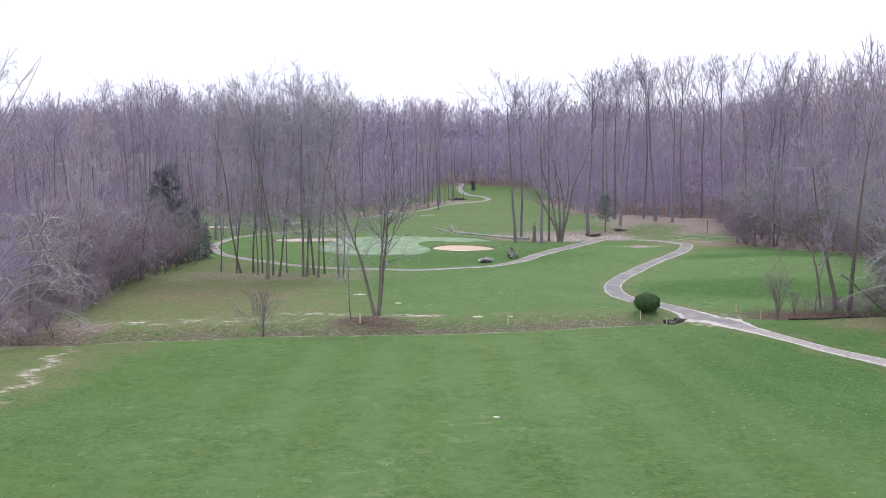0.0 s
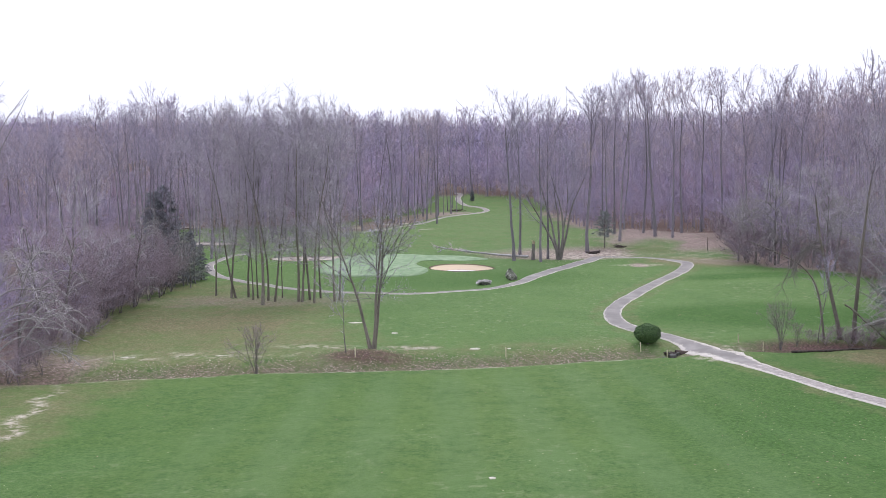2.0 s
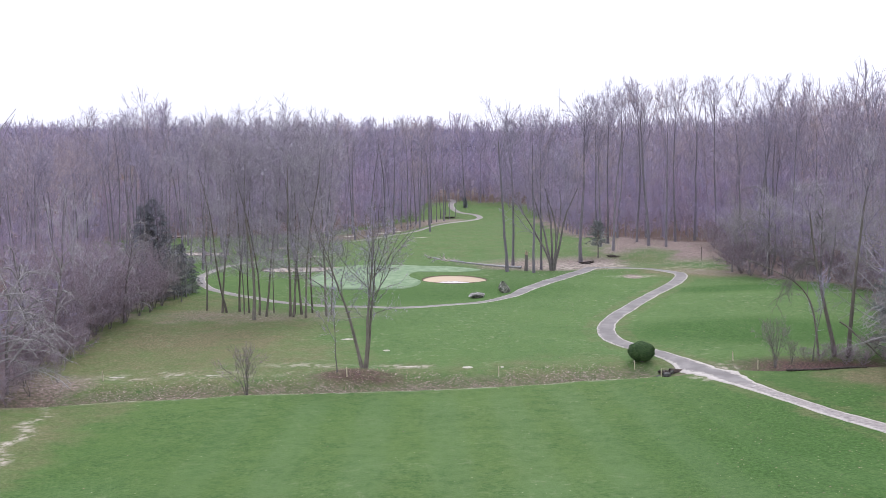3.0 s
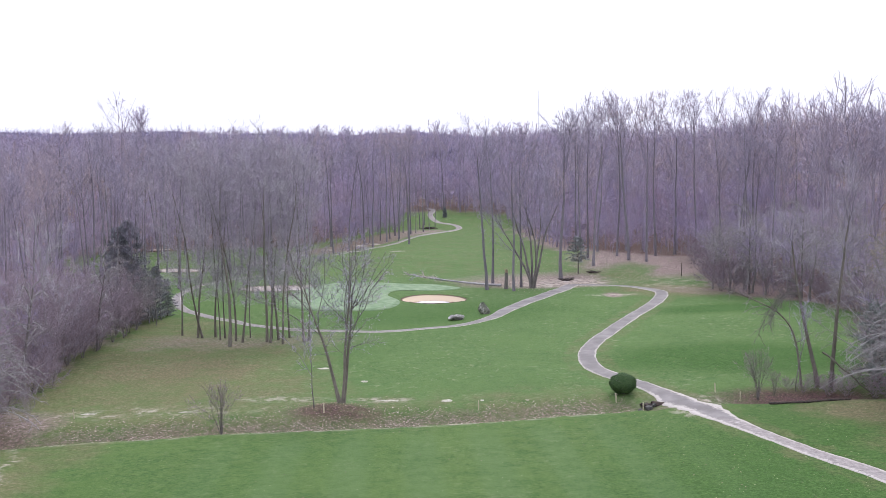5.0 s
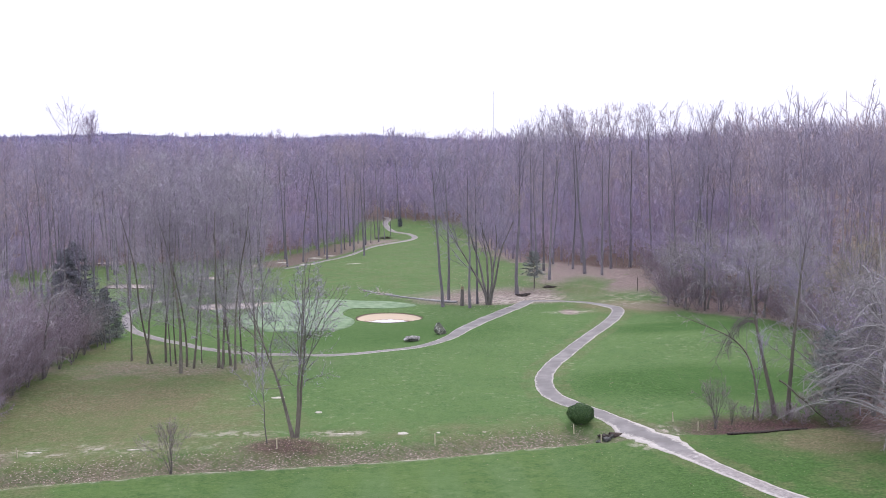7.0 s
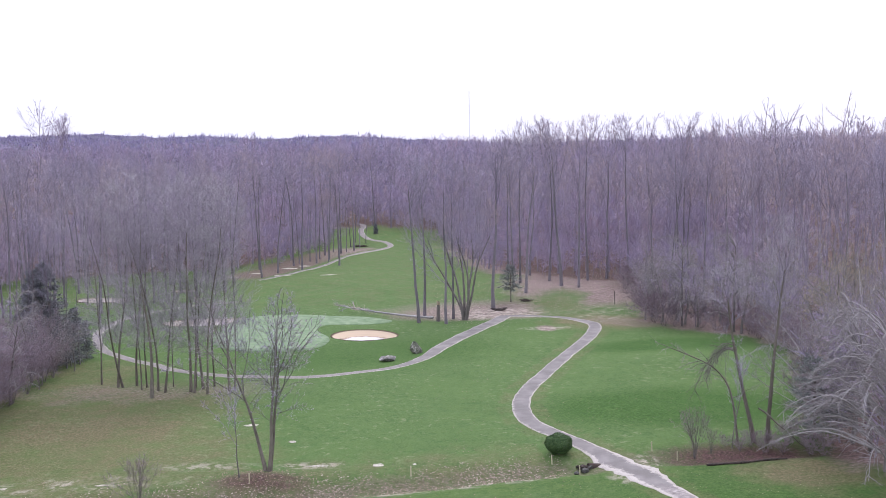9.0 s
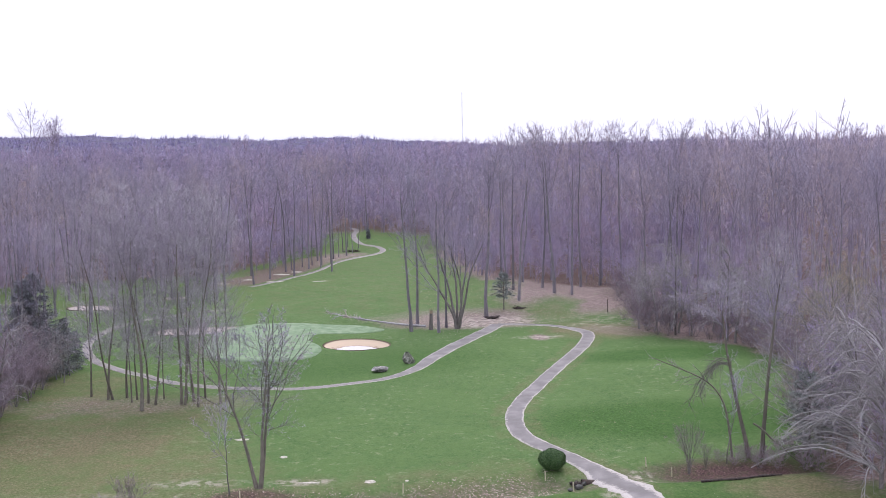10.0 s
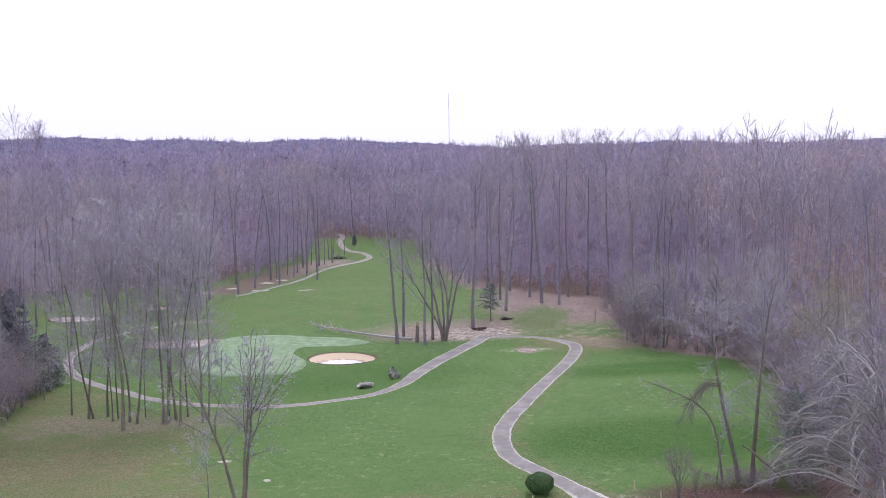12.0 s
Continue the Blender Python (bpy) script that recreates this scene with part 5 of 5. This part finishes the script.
def clipped_shrub():
    top = tagged(new("round_shrub"), "round clipped dark green shrub beside the path", "shrub")
    stem, leaves = Geo(), Geo()
    sp = grow(np.zeros((5, 3)) - [0, 0, 0.1], rng.normal(size=(5, 3)) * 0.35 + [0, 0, 1.0], np.full(5, 1.1), 4, 0.05, 0.08)
    stem.tubes(sp, np.full((5, 1), 0.05) * np.array([[1, 0.8, 0.6, 0.4]]), 5)
    n = 7000
    d = unit(rng.normal(size=(n, 3)))
    lump = 1 + 0.03 * np.sin(d[:, 0] * 7 + 1) * np.sin(d[:, 1] * 6) + 0.03 * np.sin(d[:, 2] * 9 + d[:, 0] * 5)
    r = lump * (1 - 0.22 * rng.random(n) ** 2)
    c = d * r[:, None] * np.array([1.08, 1.02, 0.80]) + [0, 0, 0.86]
    a = unit(np.cross(d, rng.normal(size=(n, 3))))
    b = unit(np.cross(d, a) + d * rng.normal(size=(n, 1)) * 0.7)
    s = (0.035 + 0.04 * rng.random(n))[:, None]
    v = np.stack([c - a * s, c + b * s * 0.6 + d * 0.01, c + a * s * 1.2, c - b * s * 0.6 + d * 0.01], 1)
    leaves.add(v, np.arange(n * 4).reshape(n, 4))
    put("stem", geo_mesh("stem", stem, M_BARK), top)
    tagged(put("foliage", geo_mesh("foliage", leaves, M_LEAF, False), top), kind="stuff")
    top.matrix_basis = stand(17.0, 90.0)


clipped_shrub()


def boulder(name, x, y, size, seed, label, point=0.0, lean=0.0, turn=None, material=M_STONE):
    """An angular stone: a ball cut by random planes and roughened."""
    r = np.random.default_rng(int(seed * 10))
    bm = bmesh.new()
    bmesh.ops.create_icosphere(bm, subdivisions=4, radius=1)
    planes = [(Vector(unit(r.normal(size=3))), 0.62 + 0.22 * r.random()) for _ in range(16)]
    for v in bm.verts:
        for n, d in planes:
            over = v.co.dot(n) - d
            if over > 0:
                v.co -= n * over * 0.92
        k = 1 - point * (v.co.z + 0.7) * 0.5
        v.co = Vector((v.co.x * size[0] * k, v.co.y * size[1] * k, v.co.z * size[2]))
        v.co *= 1 + 0.06 * noise.noise(v.co * 2.5 + Vector((seed, 0, 0))) + 0.025 * noise.noise(v.co * 9)
        v.co.x -= lean * v.co.z
    low = min(v.co.z for v in bm.verts)
    me = bpy.data.meshes.new(name)
    bm.to_mesh(me)
    bm.free()
    me.materials.append(material)
    ob = tagged(new(name, me), label, "rock")
    ob.matrix_basis = pose(x, y, float(land(x, y)) - low - 0.12 * size[2], 0, 0, seed * 50 if turn is None else turn)
    return ob


boulder("boulder", 5.1, 129.8, (0.95, 0.65, 0.34), 3.4, "low flat grey boulder on the grass by the path", -0.3, 0, 5)
boulder("boulder", 8.6, 134.0, (1.0, 0.75, 0.95), 7.3, "upright pointed dark mossy boulder beside the cart path", 0.75, 0.25, 0, M_STONE_MOSS)
for x, y, s in [(18.4, 86.9, 0.34), (18.9, 87.3, 0.25), (17.7, 86.7, 0.22)]:
    boulder("stone", x, y, (s, s * 0.8, s * 0.7), x, "dark stone at the culvert's mouth", material=M_STONE_DARK)


def snag():
    top = tagged(new("broken_snag"), "broken tree snag with pale splintered top", "tree stump")
    g = Geo()
    p = grow(np.array([[0, 0, -0.2]]), np.array([[0.03, 0, 1.0]]), np.array([2.5]), 5, 0, 0.02)
    g.tubes(p, np.array([[0.34, 0.27, 0.25, 0.24, 0.22]]), 9)
    put("trunk", geo_mesh("trunk", g, M_BARK), top)
    g = Geo()
    n = 14
    a = np.arange(n) * 2 * np.pi / n
    s = p[0, -1] + np.stack([np.cos(a) * 0.14, np.sin(a) * 0.14, np.full(n, -0.15)], 1)
    g.spikes(s, np.stack([np.cos(a) * 0.1, np.sin(a) * 0.1, np.ones(n)], 1), 0.35 + 0.6 * rng.random(n), np.full(n, 0.16))
    put("splintered_top", geo_mesh("splintered_top", g, M_DEAD), top, "pale splintered wood")
    top.matrix_basis = stand(13.1, 156.8)


def fallen_tree():
    top = tagged(new("fallen_tree"), "fallen bare trunk lying on the grass by the green", "fallen tree")
    g, c = Geo(), Geo()
    line = np.array([[12.4, 157.0, 0.45], [9.5, 158.9, 0.42], [6.0, 161.6, 0.45], [2.6, 164.8, 0.6], [-0.5, 168.0, 0.8]])
    line[:, 2] += land(line[:, 0], line[:, 1])
    p = curve_through(line, 0.8)[None]
    g.tubes(p, np.linspace(0.19, 0.06, p.shape[1])[None], 8)
    s, w, at = sprout(p, 12, 0.5, 1.0, 0.5)
    w[:, 2] = np.abs(w[:, 2]) * 0.45 - 0.02
    lp = grow(s, w, 2.4 * (1.25 - at) + 0.6, 5, 0.02, 0.12)
    c.tubes(lp, np.full((len(s), 1), 0.06) * np.array([[1, 0.8, 0.6, 0.4, 0.2]]), 4)
    s, w, at = sprout(lp, 14, 0.2, 1.0, 0.7)
    c.spikes(s, w, 0.9 * (0.5 + rng.random(len(s))), np.full(len(s), 0.035))
    put("trunk", geo_mesh("trunk", g, M_BARK_SILVER), top)
    put("crown", geo_mesh("crown", c, M_TWIG), top)


snag()
fallen_tree()


def branch_pile(x, y, size, n, label):
    g = Geo()
    a = rng.random(n) * 6.283
    s = np.stack([rng.normal(size=n) * 0.5, rng.normal(size=n) * 0.35, 0.05 + 0.3 * rng.random(n)], 1) * size
    w = np.stack([np.cos(a), np.sin(a) * 0.6, 0.15 * rng.normal(size=n)], 1)
    p = grow(s - unit(w) * 0.6 * size, w, np.full(n, 1.3 * size), 4, -0.02, 0.1)
    p[..., 2] = np.maximum(p[..., 2], 0.04)
    g.tubes(p, (0.03 + 0.05 * rng.random((n, 1))) * np.array([[1, 0.9, 0.75, 0.5]]), 5)
    ob = tagged(new("branch_pile", geo_mesh("branch_pile", g, M_DARKWOOD)), label, "branches")
    ob.matrix_basis = stand(x, y)


branch_pile(22.6, 165.2, 1.0, 16, "dark heap of branches at a tree's foot")
branch_pile(27.9, 172.1, 0.8, 22, "low heap of fallen branches in leaf litter")
# stands in for a dark object that isn't identified
branch_pile(3.4, 270.8, 1.2, 26, "dark heap for an unidentified object beside the far path")
branch_pile(18.5, 87.5, 0.5, 30, "tangle of dark sticks at the culvert")


def log():
    g = Geo()
    line = np.array([[27.2, 85.1], [28.5, 85.3], [30.2, 85.3], [32.0, 85.6], [33.6, 85.7]])
    p = np.concatenate([line, (land(line[:, 0], line[:, 1]) + 0.14)[:, None]], 1)
    p[:, 2] -= 0.06
    p = curve_through(p, 0.5)[None]
    g.tubes(p, (0.085 - 0.02 * np.linspace(0, 1, p.shape[1]) + 0.02 * np.sin(np.arange(p.shape[1]) * 1.7))[None], 9)
    tagged(new("log", geo_mesh("log", g, M_DARKWOOD)), "long dark rotting log along the leafy bank", "log")


log()


def broken_branch():
    """A snapped limb that leans from the trunk down to the bank."""
    g, c = Geo(), Geo()
    line = np.array([[33.0, 90.0, 3.4], [33.9, 89.8, 2.7], [34.9, 89.6, 1.8], [35.9, 89.5, 0.9], [36.9, 89.3, 0.05]])
    line[:, 2] += land(36.9, 89.3)
    p = curve_through(line, 0.4)[None]
    p[..., 2] += 0.06 * np.sin(np.arange(p.shape[1]) * 1.3)
    g.tubes(p, np.linspace(0.085, 0.05, p.shape[1])[None], 7)
    s, w, at = sprout(p, 9, 0.3, 1.0, 0.7)
    w[:, 2] = np.abs(w[:, 2]) * 0.5
    lp = grow(s, w, 1.2 * (0.6 + 0.6 * rng.random(len(s))), 4, -0.03, 0.15)
    c.tubes(lp, np.full((len(s), 1), 0.025) * np.array([[1, 0.8, 0.55, 0.3]]), 4)
    s, w, at = sprout(lp, 5, 0.2, 1.0, 0.6)
    c.spikes(s, w, 0.3 + 0.4 * rng.random(len(s)), np.full(len(s), 0.022))
    top = tagged(new("broken_branch"), "dark broken branch leaning from a trunk to the bank", "branch")
    put("bough", geo_mesh("bough", g, M_BARK_OLIVE), top)
    tagged(put("twig_spray", geo_mesh("twig_spray", c, M_BARK), top), kind="stuff")


broken_branch()


def culvert():
    top = tagged(new("culvert"), "dark pipe culvert opening under the path", "culvert")
    g = Geo()
    t = np.linspace(0, 2 * np.pi, 25)[:-1]
    rings = [(0.0, 0.31), (0.0, 0.26), (2.0, 0.26), (2.0, 0.31)]
    v = np.concatenate([np.stack([np.full(24, x), r * np.cos(t), r * np.sin(t)], 1) for x, r in rings])
    q = []
    for i in range(4):
        for j in range(24):
            q.append((i * 24 + j, ((i + 1) % 4) * 24 + j, ((i + 1) % 4) * 24 + (j + 1) % 24, i * 24 + (j + 1) % 24))
    g.add(v, q)
    put("pipe", geo_mesh("pipe", g, M_RUST), top)
    top.matrix_basis = pose(18.75, 87.5, float(land(18.6, 87.4)) + 0.12, 0, 6, 4)


culvert()


def stake(x, y, h=0.75):
    bm = bmesh.new()
    bmesh.ops.create_cube(bm, size=1)
    for v in bm.verts:
        k = 0.045 if v.co.z < 0 else 0.04
        v.co = Vector((math.copysign(k, v.co.x), math.copysign(k, v.co.y), -0.2 if v.co.z < 0 else h))
    bmesh.ops.bevel(bm, geom=bm.edges[:], offset=0.012, segments=1, affect="EDGES")
    me = bpy.data.meshes.new("hazard_stake")
    bm.to_mesh(me)
    bm.free()
    me.materials.append(M_STAKE)
    ob = tagged(new("hazard_stake", me), "weathered pale yellow wooden marker stake along the ditch", "stake", "marker stakes along the ditch")
    ob.matrix_basis = pose(x, y, float(land(x, y)), rng.normal() * 2, rng.normal() * 2, rng.random() * 90)


for x, y in [(-25.3, 86.0), (-6.5, 86.0), (5.3, 87.4), (24.3, 89.6), (16.2, 88.6), (17.8, 86.0), (25.9, 88.2)]:
    stake(x, y)


def tall_post():
    g = Geo()
    p = np.array([[[0, 0, -0.2], [0.01, 0, 0.7], [0.02, 0.01, 1.4], [0.03, 0.01, 2.0]]])
    g.tubes(p, np.array([[0.05, 0.05, 0.045, 0.045]]), 8)
    ob = tagged(new("post", geo_mesh("post", g, M_DARKWOOD)), "thin dark post standing in fallen leaves", "post")
    ob.matrix_basis = stand(40.6, 167.5)


tall_post()


def mast(x, y, h):
    top = tagged(new("radio_mast"), "thin distant radio mast above the skyline", "radio mast")
    for k in range(3):
        g = Geo()
        a = k * 2.094
        p = np.array([[[0.8 * math.cos(a), 0.8 * math.sin(a), z] for z in np.linspace(0, h, 6)]])
        g.tubes(p, np.full((1, 6), 0.14), 5)
        put("leg", geo_mesh("leg", g, M_STEEL), top)
    g = Geo()
    for i in range(int(h / 3)):
        a, b = (i % 3) * 2.094, ((i + 1) % 3) * 2.094
        g.tubes(np.array([[[0.8 * math.cos(a), 0.8 * math.sin(a), i * 3.0], [0.8 * math.cos(b), 0.8 * math.sin(b), i * 3.0 + 3]]]), np.full((1, 2), 0.16), 4)
    put("bracing", geo_mesh("bracing", g, M_STEEL), top)
    top.matrix_basis = pose(x, y, 0)


MAST_AT = (279.6, 2500.0)
mast(*MAST_AT, 149)


def fallen_leaves(name, n, box, chance, size, material, label):
    """Single leaves scattered on the turf."""
    g = Geo()
    x, y = rng.uniform(box[0], box[1], n), rng.uniform(box[2], box[3], n)
    keep = rng.random(n) < chance(x, y)
    x, y = x[keep], y[keep]
    n = len(x)
    z = land(x, y) + 0.02
    s = size * (0.035 + 0.045 * rng.random(n))
    a = rng.random(n) * 6.283
    tilt = rng.normal(size=(n, 2)) * 0.15
    ca, sa = np.cos(a) * s, np.sin(a) * s
    def corner(u, w, up):
        px, py = ca * u - sa * w, sa * u + ca * w
        return np.stack([x + px, y + py, z + np.abs(px * tilt[:, 0] + py * tilt[:, 1]) + up * s], 1)
    v = np.stack([corner(-1, 0, 0.12), corner(0, 0.6, 0), corner(1, 0, 0.12), corner(0, -0.6, 0)], 1)
    o = (np.arange(n) * 4)[:, None]
    t = np.concatenate([o + np.array([[0, 3, 1]]), o + np.array([[1, 3, 2]])])
    g.add(v, None, t)
    tagged(new(name, geo_mesh(name, g, material, False)), label, "leaves", kind="stuff")


def ditch_leaves(x, y):
    d = y - ditch_edge(x)
    return np.clip(0.015 + 0.7 * np.exp(-(((d - 2.4) / 1.8) ** 2)) + 0.10 * (x > 16) * (y < 84) + 0.6 * blob(x, y, 31, 88.4, 7, 2.6) + 0.8 * blob(x, y, -5.6, 87.2, 4, 1.6) + 0.15 * (x > 8) * (y > 92), 0, 1)


def clearing_leaves(x, y):
    return np.clip(0.9 * blob(x, y, 39, 180, 12, 18, 0.5) + 0.35 * blob(x, y, 20, 164, 11, 8) + 0.12, 0, 1)


fallen_leaves("fallen_leaf_scatter", 30000, (-45, 52, 34, 130), ditch_leaves, 1.0, M_FALLEN, "brown fallen leaves strewn over turf and ditch")
fallen_leaves("ditch_leaf_scatter", 20000, (-34, 17, 80, 93), ditch_leaves, 1.0, M_FALLEN_MIX, "tan and brown leaves lying thick in the ditch")
fallen_leaves("dry_leaf_scatter", 16000, (14, 56, 150, 206), clearing_leaves, 1.5, M_FALLEN_PALE, "pale dry leaves strewn over the clearing")
fallen_leaves("pale_leaf_scatter", 28000, (-34, 17, 82, 92), lambda x, y: np.clip(0.6 * np.exp(-(((y - ditch_edge(x) - 2.6) / 1.6) ** 2)) * smooth01(0.6 + bumpy(x, y, 0.5, 2.0)), 0, 1), 1.35, M_FALLEN_PALE, "pale dry leaves caught along the ditch")
fallen_leaves("straw_fleck_scatter", 7000, (-26, 34, 30, 84), lambda x, y: np.clip(0.02 + 0.3 * smooth01((x - 8) / 14) + 0.4 * smooth01(bumpy(x, y, 0.22, 6.0) * 2 - 0.6), 0, 1), 0.8, M_STRAW, "pale straw flecks lying on mown turf")
